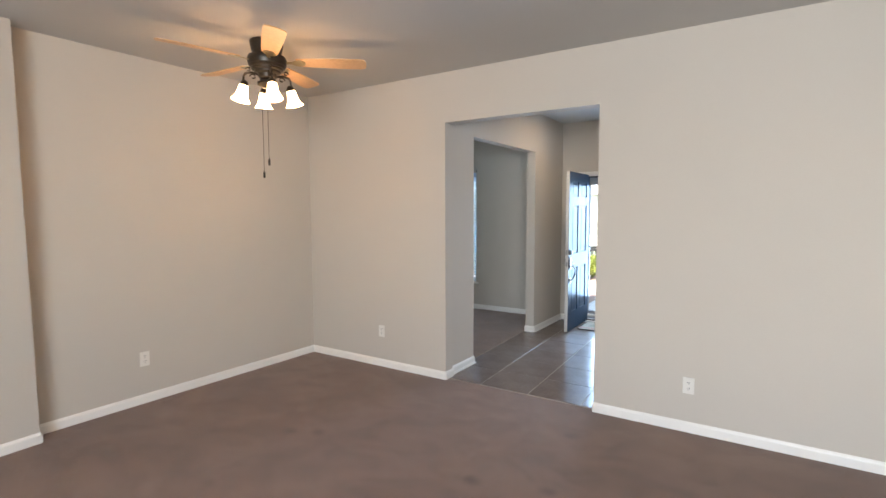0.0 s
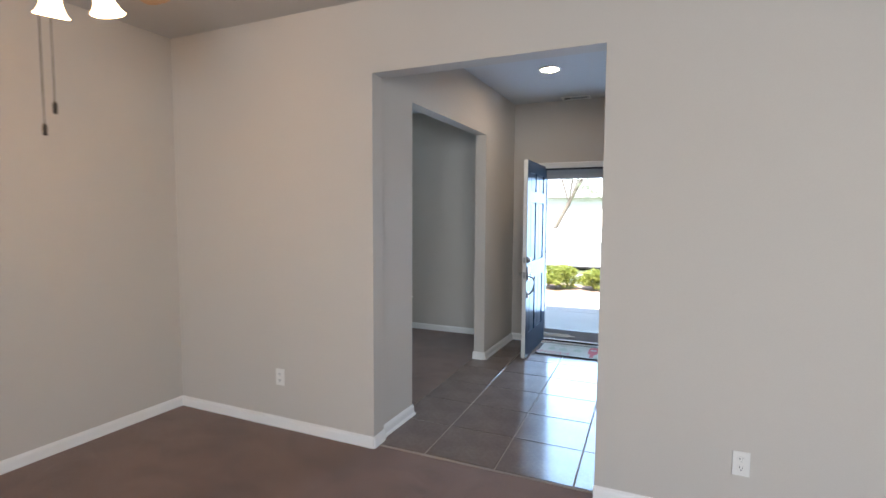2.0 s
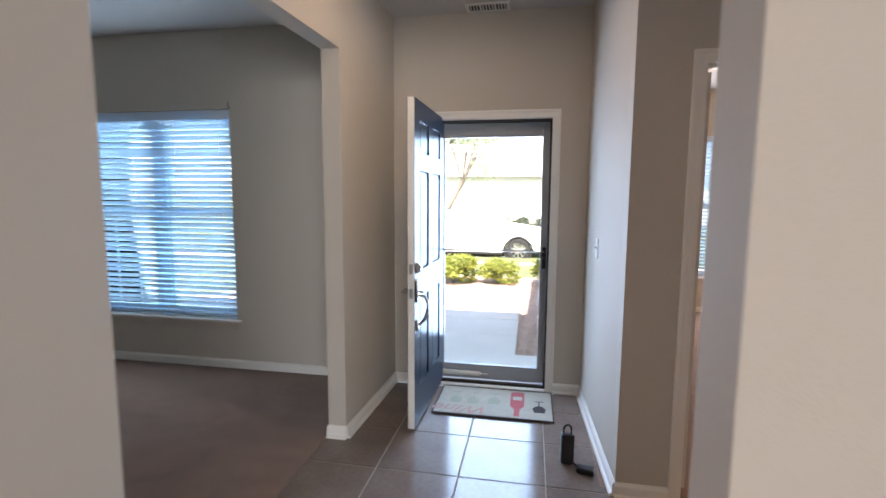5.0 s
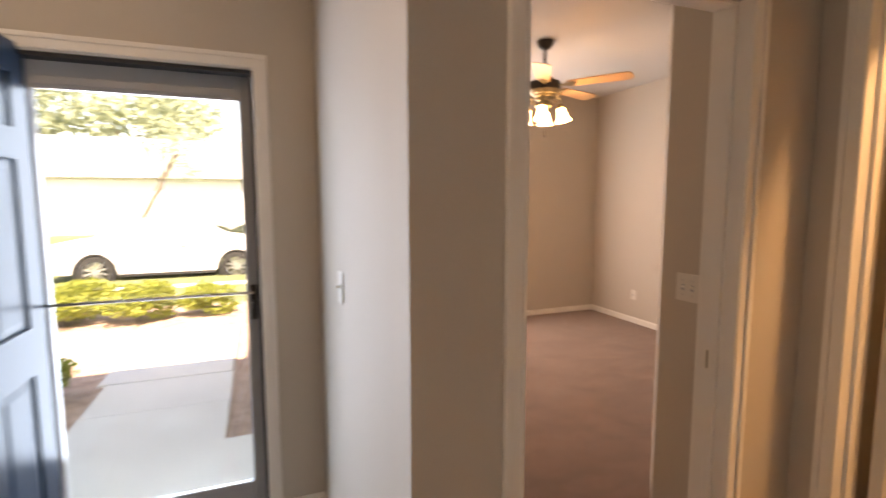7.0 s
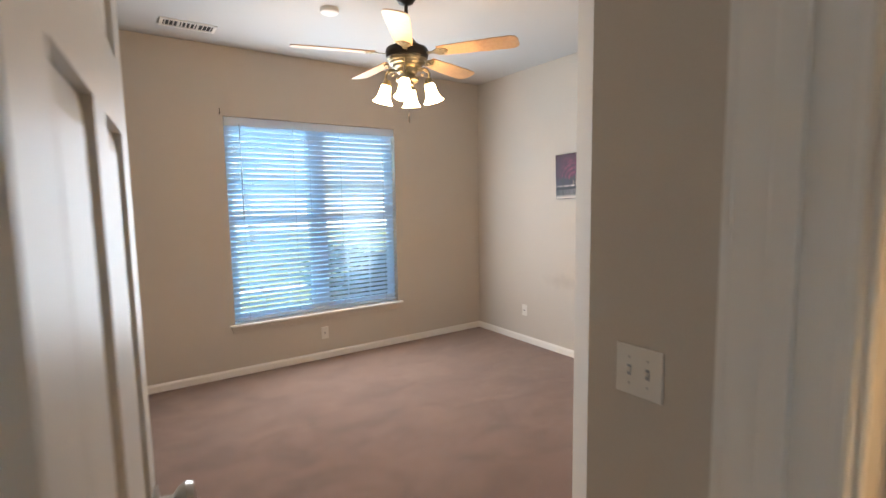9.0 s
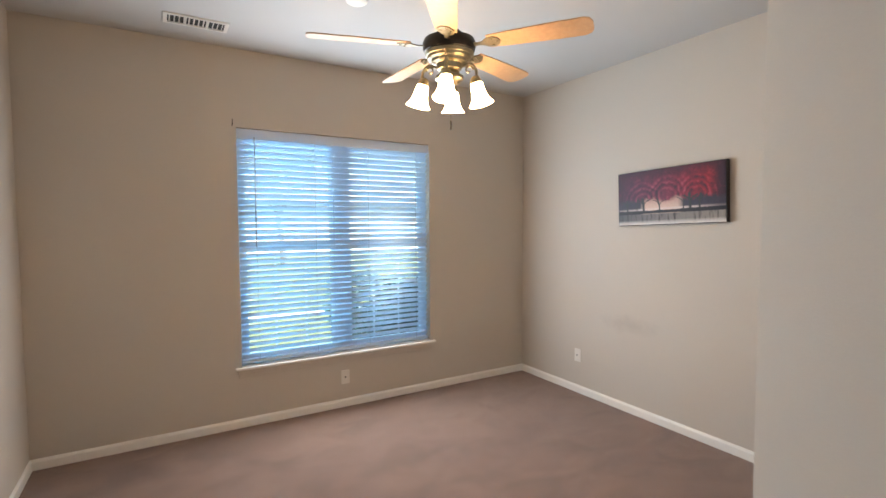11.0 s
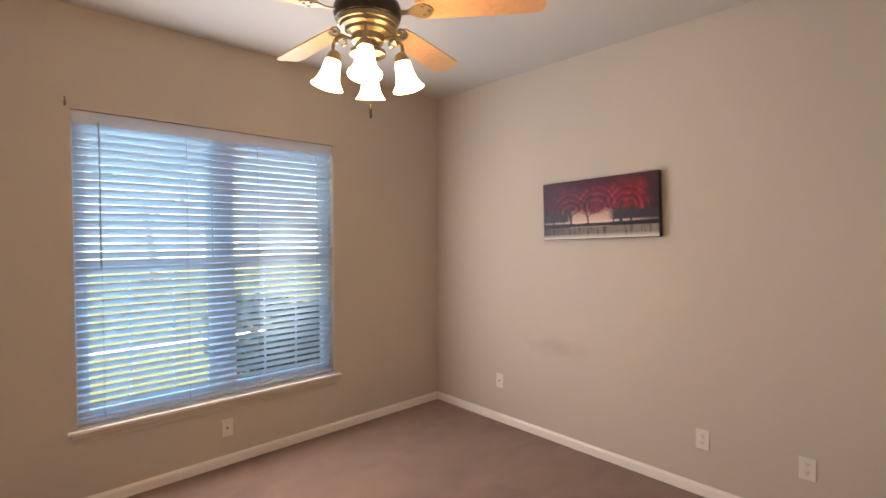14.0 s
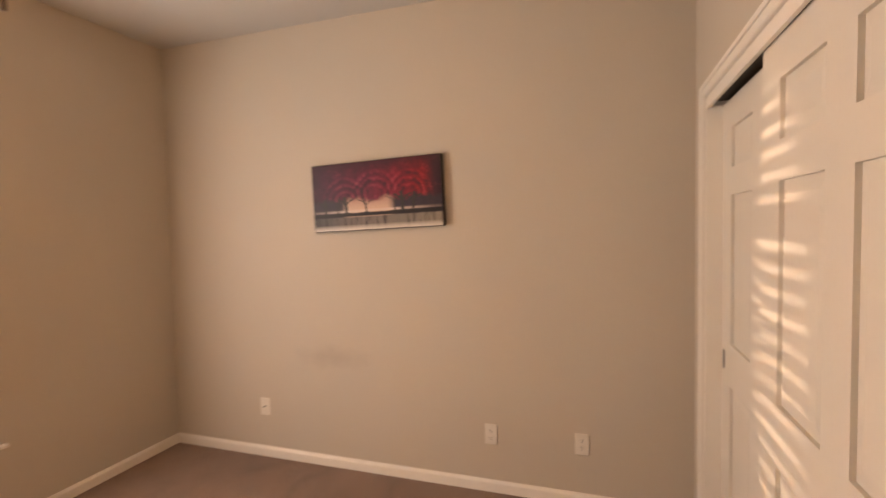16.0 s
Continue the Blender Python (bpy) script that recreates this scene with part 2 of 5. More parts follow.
smudge(M_WALL_STAINED, (3.106, 8.38, 0.70), (0.5, 0.29, 0.085), 0.30)
M_CEIL = mat("ceiling_paint", (0.54, 0.53, 0.51), 0.9, var=0.02, scale=1.0, fine=180, bump=0.15, spec=0.1)
M_TRIM = mat("white_trim_paint", (0.82, 0.79, 0.735), 0.35, var=0.015, scale=4, fine=90, bump=0.01)
M_CARPET = carpet_material("brown_carpet", (0.194, 0.113, 0.078), (0.258, 0.162, 0.117))
M_CARPET_LIVING = carpet_material("brown_carpet_painted_dents", (0.194, 0.113, 0.078), (0.258, 0.162, 0.117))
# furniture dents: their shade painted as dark spots, the pile stays flat
for cx, cy in ((-2.473, 2.391), (-2.656, 2.299), (-0.963, 3.254), (-1.28, 2.426), (-0.871, 2.549)):
    smudge(M_CARPET_LIVING, (cx, cy, 0), (0.075, 0.06, 0.3), 0.6, (0.10, 0.055, 0.04))
M_TILE = mat("grey_brown_tile", (0.165, 0.125, 0.105), 0.15, var=0.12, scale=5, fine=45, bump=0.02, tint=(0.26, 0.205, 0.178), island=0.06)
M_GROUT = mat("grout", (0.36, 0.30, 0.25), 0.9, var=0.08, scale=9, bump=0.2)
M_NAVY = mat("navy_door_paint", (0.016, 0.034, 0.058), 0.30, var=0.08, scale=3, bump=0.01, spec=0.13)
M_DOOR = mat("white_door_paint", (0.68, 0.645, 0.585), 0.46, spec=0.10, var=0.015, scale=3, fine=80, bump=0.015)
M_STORM = mat("white_storm_frame", (0.36, 0.38, 0.40), 0.4, var=0.02, bump=0.0)
M_DARK = mat("dark_weatherstrip", (0.018, 0.018, 0.02), 0.6, var=0.05, bump=0.0)
M_NICKEL = mat("satin_nickel", (0.50, 0.48, 0.45), 0.3, 1.0, var=0.05, bump=0.0)
M_BRONZE = mat("dark_bronze", (0.045, 0.038, 0.03), 0.35, 0.7, var=0.1, scale=12, bump=0.02)
M_BRASS = mat("antique_brass", (0.34, 0.30, 0.20), 0.33, 1.0, var=0.14, scale=14, bump=0.03)
M_PLASTIC = mat("white_plastic", (0.72, 0.69, 0.63), 0.35, var=0.01, bump=0.0)
# near-black for dark metal and seams, and for painted shade in holes
M_SLOT = mat("dark_slot", (0.03, 0.028, 0.025), 0.7, var=0.0, bump=0.0)
M_BLADE = blade_material()
M_SHADE = glow("lit_frosted_glass", (1.0, 0.60, 0.28), 5.6)
M_SHADE2 = glow("brightly_lit_frosted_glass", (1.0, 0.62, 0.31), 9.0)
M_CAN = glow("lit_downlight", (1.0, 0.80, 0.55), 28)
M_SLAT = slat_material()
M_CORD = mat("blind_cord", (0.30, 0.32, 0.34), 0.8, var=0.05, bump=0.0)
M_PANE = pane_material("clear_glass")
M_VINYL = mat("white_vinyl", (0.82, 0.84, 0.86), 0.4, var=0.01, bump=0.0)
# blue-tinted glow-through added to lift the dark mullions against the daylight
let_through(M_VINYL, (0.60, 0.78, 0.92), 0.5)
M_PICTURE = picture_material()
M_BLACK = mat("black_edge", (0.012, 0.011, 0.014), 0.5, var=0.1, bump=0.03)
M_MAT = mat("mat_cloth", (0.50, 0.49, 0.42), 0.95, var=0.08, scale=14, fine=500, bump=0.5, spec=0.1)
M_MATRED = mat("mat_red_print", (0.55, 0.16, 0.17), 0.95, var=0.06, scale=20, fine=500, bump=0.4, spec=0.1)
M_MATPINK = mat("mat_pale_red_print", (0.56, 0.34, 0.31), 0.95, var=0.06, scale=20, fine=500, bump=0.4, spec=0.1)
M_MATGREEN = mat("mat_green_print", (0.40, 0.43, 0.34), 0.95, var=0.06, scale=20, fine=500, bump=0.4, spec=0.1)
M_MATEDGE = mat("mat_dark_binding", (0.06, 0.05, 0.05), 0.9, var=0.05, bump=0.2)
M_BLKPLASTIC = mat("black_plastic", (0.012, 0.012, 0.013), 0.35, var=0.05, bump=0.02)
M_CONC = mat("concrete", (0.62, 0.61, 0.58), 0.85, var=0.10, scale=2.5, fine=90, bump=0.3)
M_MULCH = mat("pine_mulch", (0.36, 0.23, 0.17), 0.95, var=0.3, scale=9, fine=70, bump=1.0, tint=(0.56, 0.40, 0.32))
M_GRASS = mat("lawn", (0.12, 0.14, 0.06), 0.9, var=0.25, scale=2, fine=60, bump=0.8, tint=(0.16, 0.19, 0.08))
M_ROAD = mat("pale_concrete_street", (0.40, 0.39, 0.37), 0.9, var=0.15, scale=1.5, fine=160, bump=0.5)
M_SIDING = mat("pale_siding", (0.78, 0.77, 0.74), 0.7, var=0.05, scale=1.5, bump=0.05)
M_ROOF = mat("grey_shingle", (0.30, 0.29, 0.28), 0.9, var=0.18, scale=8, fine=30, bump=0.5)
M_BARK = mat("bark", (0.17, 0.14, 0.11), 0.9, var=0.25, scale=7, fine=50, bump=0.8)
M_HEDGE = leaf_material("hedge_leaf", (0.16, 0.19, 0.03), (0.36, 0.40, 0.08))
M_TREE = leaf_material("tree_leaf", (0.26, 0.31, 0.19), (0.46, 0.52, 0.36))
M_BUSH = leaf_material("bush_leaf", (0.075, 0.095, 0.065), (0.15, 0.185, 0.125))
M_CAR = mat("white_car_paint", (0.78, 0.78, 0.78), 0.2, var=0.01, bump=0.0)
M_TYRE = mat("tyre_rubber", (0.02, 0.02, 0.02), 0.8, var=0.05, bump=0.1)
M_RIM = mat("alloy_rim", (0.55, 0.55, 0.56), 0.3, 0.9, var=0.02, bump=0.0)
M_HOUSEGLASS = mat("curtained_house_glass", (0.50, 0.51, 0.50), 0.1, var=0.05, bump=0.0)
M_CARGLASS = mat("grey_car_glass", (0.42, 0.43, 0.44), 0.08, var=0.02, bump=0.0)

# ---------- building helpers ----------


def box(bm, x0, x1, y0, y1, z0, z1, bevel=0.0):
    g = bmesh.ops.create_cube(bm, size=1.0)
    vs = g["verts"]
    bmesh.ops.scale(bm, vec=(x1 - x0, y1 - y0, z1 - z0), verts=vs)
    bmesh.ops.translate(bm, vec=((x0 + x1) / 2, (y0 + y1) / 2, (z0 + z1) / 2), verts=vs)
    if bevel:
        es = list({e for v in vs for e in v.link_edges})
        bmesh.ops.bevel(bm, geom=es, offset=bevel, segments=2, profile=0.5, affect='EDGES', clamp_overlap=True)
    return vs


def lathe(bm, profile, seg=24, m=None, caps=True):
    """A turned body about z from (radius, height) pairs."""
    rings = []
    for r, z in profile:
        rings.append([bm.verts.new((r * math.cos(2 * math.pi * k / seg), r * math.sin(2 * math.pi * k / seg), z)) for k in range(seg)])
    for a, b in zip(rings, rings[1:]):
        for k in range(seg):
            bm.faces.new((a[k], a[(k + 1) % seg], b[(k + 1) % seg], b[k]))
    if caps:
        for ring, flip in ((rings[0], True), (rings[-1], False)):
            if profile[0 if flip else -1][0] > 1e-4:
                bm.faces.new(ring[::-1] if flip else ring)
    vs = [v for r in rings for v in r]
    if m is not None:
        bmesh.ops.transform(bm, matrix=m, verts=vs)
    return vs


def tube(bm, pts, r, seg=8):
    """A round bar along points."""
    pts = [Vector(p) for p in pts]
    rings = []
    for i, p in enumerate(pts):
        d = (pts[min(i + 1, len(pts) - 1)] - pts[max(i - 1, 0)]).normalized()
        q = d.to_track_quat('Z', 'Y').to_matrix()
        rings.append([bm.verts.new(p + q @ Vector((r * math.cos(2 * math.pi * k / seg), r * math.sin(2 * math.pi * k / seg), 0))) for k in range(seg)])
    for a, b in zip(rings, rings[1:]):
        for k in range(seg):
            bm.faces.new((a[k], a[(k + 1) % seg], b[(k + 1) % seg], b[k]))
    bm.faces.new(rings[0][::-1])
    bm.faces.new(rings[-1])


def prism(bm, poly, z0, z1, m=None):
    """A plate from a flat outline in x, y."""
    lo = [bm.verts.new((x, y, z0)) for x, y in poly]
    hi = [bm.verts.new((x, y, z1)) for x, y in poly]
    k = len(poly)
    bm.faces.new(lo[::-1])
    bm.faces.new(hi)
    for i in range(k):
        bm.faces.new((lo[i], lo[(i + 1) % k], hi[(i + 1) % k], hi[i]))
    if m is not None:
        bmesh.ops.transform(bm, matrix=m, verts=lo + hi)


def mesh_of(name, bm, material, smooth=False):
    me = bpy.data.meshes.new(name)
    bmesh.ops.recalc_face_normals(bm, faces=bm.faces)
    if smooth:
        for f in bm.faces:
            f.smooth = True
        for e in bm.edges:
            if len(e.link_faces) == 2 and e.calc_face_angle(0) > radians(35):
                e.smooth = False
    bm.to_mesh(me)
    bm.free()
    me.materials.append(material)
    return me


def part(name, bm, material, parent=None, label="", smooth=False, at=None):
    ob = new(name, mesh_of(name, bm, material, smooth))
    if parent is not None:
        ob.parent = parent
    if at is not None:
        ob.matrix_basis = at
    if label:
        tagged(ob, label)
    return ob


def thing(name, label, category, m=None, group="", kind=""):
    ob = new(name)
    ob.empty_display_size = 0.05
    if m is not None:
        ob.matrix_basis = m
    return tagged(ob, label, category, group, kind)


def structure(name, boxes, material, label, category, bevel=0.0):
    bm = bmesh.new()
    for b in boxes:
        box(bm, *b, bevel=bevel)
    return tagged(part(name, bm, material), label, category, kind="structure")

# ---------- the large structure ----------
H, HB, HW = 2.74, 2.76, 2.80
WX, EX = -2.285, -0.725        # the entry's side walls
YA, YF, YH = 3.74, 6.72, 5.512  # living room's north wall, front wall, hall's north wall

def wall_with_openings(name, u0, u1, v0, v1, openings, label, along="x", slant=0.0, material=None):
    """One solid wall from u0 to u1, v0 to v1 thick, with openings (u, u, z, z) cut through it."""
    us = sorted({u0, u1, *[o[0] for o in openings], *[o[1] for o in openings]})
    zs = sorted({0.0, HW, *[o[2] for o in openings], *[o[3] for o in openings]})
    bm = bmesh.new()
    grid = {}

    def vert(i, k, side):
        if (i, k, side) not in grid:
            u, v = us[i], (v0, v1)[side]
            v += slant * (u - u0)
            grid[i, k, side] = bm.verts.new((u, v, zs[k]) if along == "x" else (v, u, zs[k]))
        return grid[i, k, side]

    def solid(i, k):
        if not (0 <= i < len(us) - 1 and 0 <= k < len(zs) - 1):
            return False
        u, z = (us[i] + us[i + 1]) / 2, (zs[k] + zs[k + 1]) / 2
        return not any(a < u < b and c < z < d for a, b, c, d in openings)

    for i in range(len(us) - 1):
        for k in range(len(zs) - 1):
            if not solid(i, k):
                continue
            for side in (0, 1):
                bm.faces.new([vert(*q, side) for q in ((i, k), (i + 1, k), (i + 1, k + 1), (i, k + 1))])
            for di, dk, a, b in ((-1, 0, (i, k), (i, k + 1)), (1, 0, (i + 1, k), (i + 1, k + 1)), (0, -1, (i, k), (i + 1, k)), (0, 1, (i, k + 1), (i + 1, k + 1))):
                if not solid(i + di, k + dk):
                    bm.faces.new([vert(*a, 0), vert(*b, 0), vert(*b, 1), vert(*a, 1)])
    return tagged(part(name, bm, material or M_WALL), label, "wall", kind="structure")


def entry_x(y):
    """The entry's west wall runs a little out of square."""
    return -2.302 + 0.041 * (y - YA - 0.12)


def east_x(y):
    """The wall beside the front door closes in a little."""
    return EX - 0.05 * (y - YH - 0.115)


def dining_x(y):
    """The dining corner's west wall runs a little out of square too."""
    return -3.975 - 0.049 * (YA - y)


WALL = "beige painted plaster wall with faint roller texture"
bm = bmesh.new()
prism(bm, [(-4.35, 1.30), (dining_x(1.30), 1.30), (dining_x(YA), YA), (-4.35, YA)], 0, HW)
tagged(part("wall_dining_west", bm, M_WALL), WALL, "wall", kind="structure")
structure("wall_living_west", [(-4.35, -3.945, -3.40, 1.30, 0, HW)], M_WALL, WALL, "wall")
wall_with_openings("wall_living_north", -6.35, 3.09, YA, YA + 0.12, [(-2.268, -0.94, 0, 2.31)], "beige plaster wall with a wide opening to the entry")
structure("wall_living_east", [(2.97, 3.09, -3.40, YA, 0, HW)], M_WALL, WALL, "wall")
wall_with_openings("wall_living_south", -3.945, 2.97, -3.40, -3.25, [(-0.4, 2.8, 0.6, 2.4)], "beige plaster wall with a broad window opening")
wall_with_openings("wall_entry_west", YA + 0.12, YF, -2.412, -2.302, [(4.30, 5.79, 0, 2.26)], "beige plaster wall with a square opening to the front room", "y", 0.041)
structure("wall_entry_east", [(EX, EX + 0.12, YA + 0.12, 4.45, 0, HW)], M_WALL, WALL, "wall")
bm = bmesh.new()
prism(bm, [(east_x(YH + 0.115), YH + 0.115), (EX + 0.115, YH + 0.115), (EX + 0.115, YF + 0.15), (east_x(YF), YF + 0.15), (east_x(YF), YF)], 0, HW)
tagged(part("wall_entry_east_front", bm, M_WALL), WALL, "wall", kind="structure")
structure("wall_hall_south", [(EX + 0.12, 0.61, 4.33, 4.45, 0, HW)], M_WALL, WALL, "wall")
wall_with_openings("wall_hall_north", EX, 0.725, YH, YH + 0.115, [(-0.445, 0.315, 0, 2.045)], "beige plaster wall with the bedroom doorway")
wall_with_openings("wall_hall_east", 4.33, YH, 0.61, 0.725, [(4.585, 5.392, 0, 2.045)], "beige plaster wall with a doorway to a warm lit room", "y")
wall_with_openings("wall_front", -6.35, EX, YF, YF + 0.15, [(-5.0, -3.545, 0.42, 2.13), (-1.90, -1.00, 0, 2.03)], "beige plaster front wall with a window and the front doorway")
structure("wall_study_west", [(-6.35, -6.20, YA + 0.12, YF, 0, HW)], M_WALL, WALL, "wall")
structure("wall_bedroom_west", [(-0.935, -0.785, YF + 0.15, 9.655, 0, HW)], M_WALL, WALL, "wall")
wall_with_openings("wall_bedroom_north", -0.935, 3.25, 9.655, 9.805, [(0.438, 2.026, 0.451, 2.203)], "beige plaster wall with a tall window")
structure("wall_bedroom_east", [(3.106, 3.25, YA + 0.12, 9.655, 0, HW)], M_WALL_STAINED, "beige plaster wall with a faint long smudge", "wall")
wall_with_openings("wall_closet_front", 0.868, 3.106, 6.235, 6.345, [(1.20, 2.875, 0, 2.04)], "beige plaster wall round the closet opening")
structure("wall_bath_north", [(0.725, 3.106, 5.627, 5.72, 0, HW)], M_WALL, WALL, "wall")
bm = bmesh.new()
prism(bm, [(0.61, 5.627), (0.61, 6.09), (0.858, 6.345), (0.868, 6.345), (0.868, 6.235), (0.725, 6.08), (0.725, 5.627)], 0, HW)
tagged(part("wall_bedroom_passage", bm, M_WALL), "beige plaster passage wall with an angled end", "wall", kind="structure")

structure("ceiling_living", [(-4.2, 2.97, -3.25, YA, H, H + 0.1)], M_CEIL, "flat off-white painted ceiling", "ceiling")
structure("ceiling_study", [(-6.2, -2.36, YA + 0.12, YF, H, H + 0.1)], M_CEIL, "flat off-white painted ceiling", "ceiling")
structure("ceiling_entry", [(-2.355, EX, YA + 0.12, YF, H, H + 0.1), (EX, 0.61, 4.45, YH, H, H + 0.1)], M_CEIL, "flat off-white painted ceiling", "ceiling")
structure("ceiling_bedroom", [(-0.785, 3.106, 5.627, 9.655, HB, HB + 0.1)], M_CEIL, "flat off-white painted ceiling", "ceiling")
structure("ceiling_bath", [(0.725, 3.106, YA + 0.12, 5.627, H, H + 0.1)], M_CEIL, "flat off-white painted ceiling", "ceiling")

CARPET = "brown cut-pile carpet with trodden patches"
structure("floor_living", [(-4.2, 2.97, -3.25, 3.79, -0.12, 0)], M_CARPET_LIVING, CARPET, "floor")
structure("floor_study", [(-6.2, -2.345, YA + 0.12, YF, -0.12, 0)], M_CARPET, CARPET, "floor")
structure("floor_bedroom", [(-0.785, 3.106, 5.572, 9.655, -0.12, 0)], M_CARPET, CARPET, "floor")
structure("floor_bath", [(0.67, 3.106, YA + 0.12, 5.572, -0.12, -0.004)], M_TILE, "plain grey-brown tiled floor", "floor")

# unseen roof over the house, its eaves added to shade porch and walk
bm = bmesh.new()
for poly, y0, y1 in (([(-0.94, 2.86), (7.5, 2.86), (7.5, 2.95), (2.2, 5.0), (-3.9, 2.95), (-3.9, 2.86)], -6.9, -0.94),
                     ([(2.2, 2.87), (10.3, 2.87), (10.3, 2.97), (5.6, 4.9), (2.2, 4.6)], -0.945, 3.5)):
    prism(bm, poly, y0, y1, Matrix(((0, 0, 1, 0), (1, 0, 0, 0), (0, 1, 0, 0), (0, 0, 0, 1))))
tagged(part("roof", bm, M_ROOF), "unseen grey shingle roof whose eaves shade the walk", "roof", kind="structure")


def skirting(name, runs, shoe=0.0, tall=0.9):
    """Painted baseboard with a bevelled top along runs (x0, y0, x1, y1), the room on the run's left side."""
    bm = bmesh.new()
    for x0, y0, x1, y1 in runs:
        d = Vector((x1 - x0, y1 - y0, 0))
        L = d.length
        a = math.atan2(d.y, d.x)
        prof = [(x, z * tall) for x, z in ((0, 0), (0.014, 0), (0.014, 0.060), (0.011, 0.069), (0.006, 0.075), (0.005, 0.081), (0, 0.081))]
        m = pose(x0, y0, 0.001, 0, 0, math.degrees(a)) @ Matrix(((0, 0, 1, 0), (1, 0, 0, 0), (0, 1, 0, 0), (0, 0, 0, 1)))
        prism(bm, prof, -0.004, L + 0.004, m)
        if shoe:
            prism(bm, [(0.0142, 0), (0.0142 + shoe, 0), (0.0142 + shoe, shoe * 0.4), (0.0142 + shoe * 0.7, shoe * 0.9), (0.0142, shoe * 1.2)], -0.006, L + 0.006, m)
    return tagged(part(name, bm, M_TRIM), "white painted wooden baseboard", "baseboard", kind="structure")


skirting("baseboard_dining", [(dining_x(YA), YA, dining_x(1.30), 1.30), (dining_x(1.30), 1.30, -3.945, 1.30), (-3.945, 1.30, -3.945, -3.25), (-2.268, YA, dining_x(YA), YA), (-2.268, YA + 0.12, -2.268, YA)])
skirting("baseboard_living", [(2.97, YA, -0.94, YA), (2.97, -3.25, 2.97, YA)])
skirting("baseboard_entry_west", [(entry_x(4.30), 4.30, entry_x(YA + 0.12), YA + 0.12), (entry_x(4.30) - 0.11, 4.30, entry_x(4.30), 4.30), (entry_x(5.79), 5.79, entry_x(5.79) - 0.11, 5.79), (entry_x(YF), YF, entry_x(5.79), 5.79), (-1.95, YF, entry_x(YF), YF)], 0.014)
skirting("baseboard_entry_east", [(EX, 5.515, east_x(YF), YF), (east_x(YF), YF, -0.97, YF), (-0.487, YH, EX, YH), (EX, YA + 0.12, EX, 4.45), (EX, 4.45, 0.61, 4.45), (0.61, YH, 0.357, YH)], 0.014)
skirting("baseboard_study", [(-2.345, YF, -6.2, YF), (entry_x(5.79) - 0.11, 5.79, entry_x(YF) - 0.11, YF), (-6.2, YF, -6.2, YA + 0.12)])
skirting("baseboard_bedroom", [(3.106, 9.655, -0.785, 9.655), (3.106, 6.345, 3.106, 9.655), (-0.785, 9.655, -0.785, 6.84), (0.858, 6.345, 0.61, 6.09), (0.61, 6.09, 0.61, 5.70)], tall=0.82)


def casing(name, w0, w1, top, at, width=0.057, label="white moulded door casing"):
    """Moulded trim round an opening from w0 to w1 along local x, face towards -y."""
    bm = bmesh.new()
    for x0, x1, inner in ((w0 - width, w0, 1), (w1, w1 + width, -1)):
        box(bm, x0, x1, -0.011, 0, 0.0, top)
        o = (x0, x0 + width * 0.36) if inner > 0 else (x1 - width * 0.36, x1)
        box(bm, *o, -0.018, -0.0112, 0.0, top + width * 0.64, bevel=0.003)
        i = (x1 - 0.012, x1 - 0.004) if inner > 0 else (x0 + 0.004, x0 + 0.012)
        box(bm, *i, -0.0135, -0.0112, 0.0, top + 0.004)
    box(bm, w0 - width, w1 + width, -0.0108, 0, top + 0.0005, top + width)
    box(bm, w0 - width + 0.0005, w1 + width - 0.0005, -0.0178, -0.011, top + width * 0.64, top + width - 0.0005, bevel=0.003)
    box(bm, w0 - 0.012, w1 + 0.012, -0.0133, -0.011, top + 0.004, top + 0.012)
    return tagged(part(name, bm, M_TRIM, at=at), label, "trim", kind="structure")


def jamb_lining(name, w0, w1, top, depth, at, stop=0.07, t=0.015):
    bm = bmesh.new()
    box(bm, w0, w0 + t, 0, depth, 0, top)
    box(bm, w1 - t, w1, 0, depth, 0, top)
    box(bm, w0 + t, w1 - t, 0.0005, depth - 0.0005, top - t, top)
    for x0, x1 in ((w0 + t, w0 + t + 0.011), (w1 - t - 0.011, w1 - t)):
        box(bm, x0, x1, stop - 0.03, stop, 0, top - t - 0.011, bevel=0.002)
    box(bm, w0 + t, w1 - t, stop - 0.03, stop, top - t - 0.011, top - t, bevel=0.002)
    return tagged(part(name, bm, M_TRIM, at=at), "white painted door jamb with stop", "trim", kind="structure")


# bedroom doorway
casing("trim_bedroom_door", -0.43, 0.30, 2.03, pose(0, YH - 0.0005, 0))
jamb_lining("jamb_bedroom_door", -0.445, 0.315, 2.045, 0.115, pose(0, YH, 0))
casing("trim_bedroom_door_inside", -0.30, 0.43, 2.03, pose(0, YH + 0.1155, 0, 0, 0, 180), width=0.05)
# hall end doorway
casing("trim_hall_door", -5.377, -4.60, 2.03, pose(0.6095, 0, 0, 0, 0, -90))
jamb_lining("jamb_hall_door", -5.392, -4.585, 2.045, 0.115, pose(0.61, 0, 0, 0, 0, -90))
# front doorway
casing("trim_front_door", -1.895, -1.03, 2.005, pose(0, YF - 0.0005, 0))
bm = bmesh.new()
box(bm, -1.90, -1.875, YF, YF + 0.15, 0, 2.03)
box(bm, -1.03, -1.00, YF, YF + 0.15, 0, 2.03)
box(bm, -1.875, -1.03, YF, YF + 0.15, 2.0, 2.03)
tagged(part("jamb_front_door", bm, M_TRIM), "white painted front door jamb", "trim", kind="structure")
bm = bmesh.new()
box(bm, -1.043, -1.0305, YF + 0.004, YF + 0.075, 0.03, 1.9995)
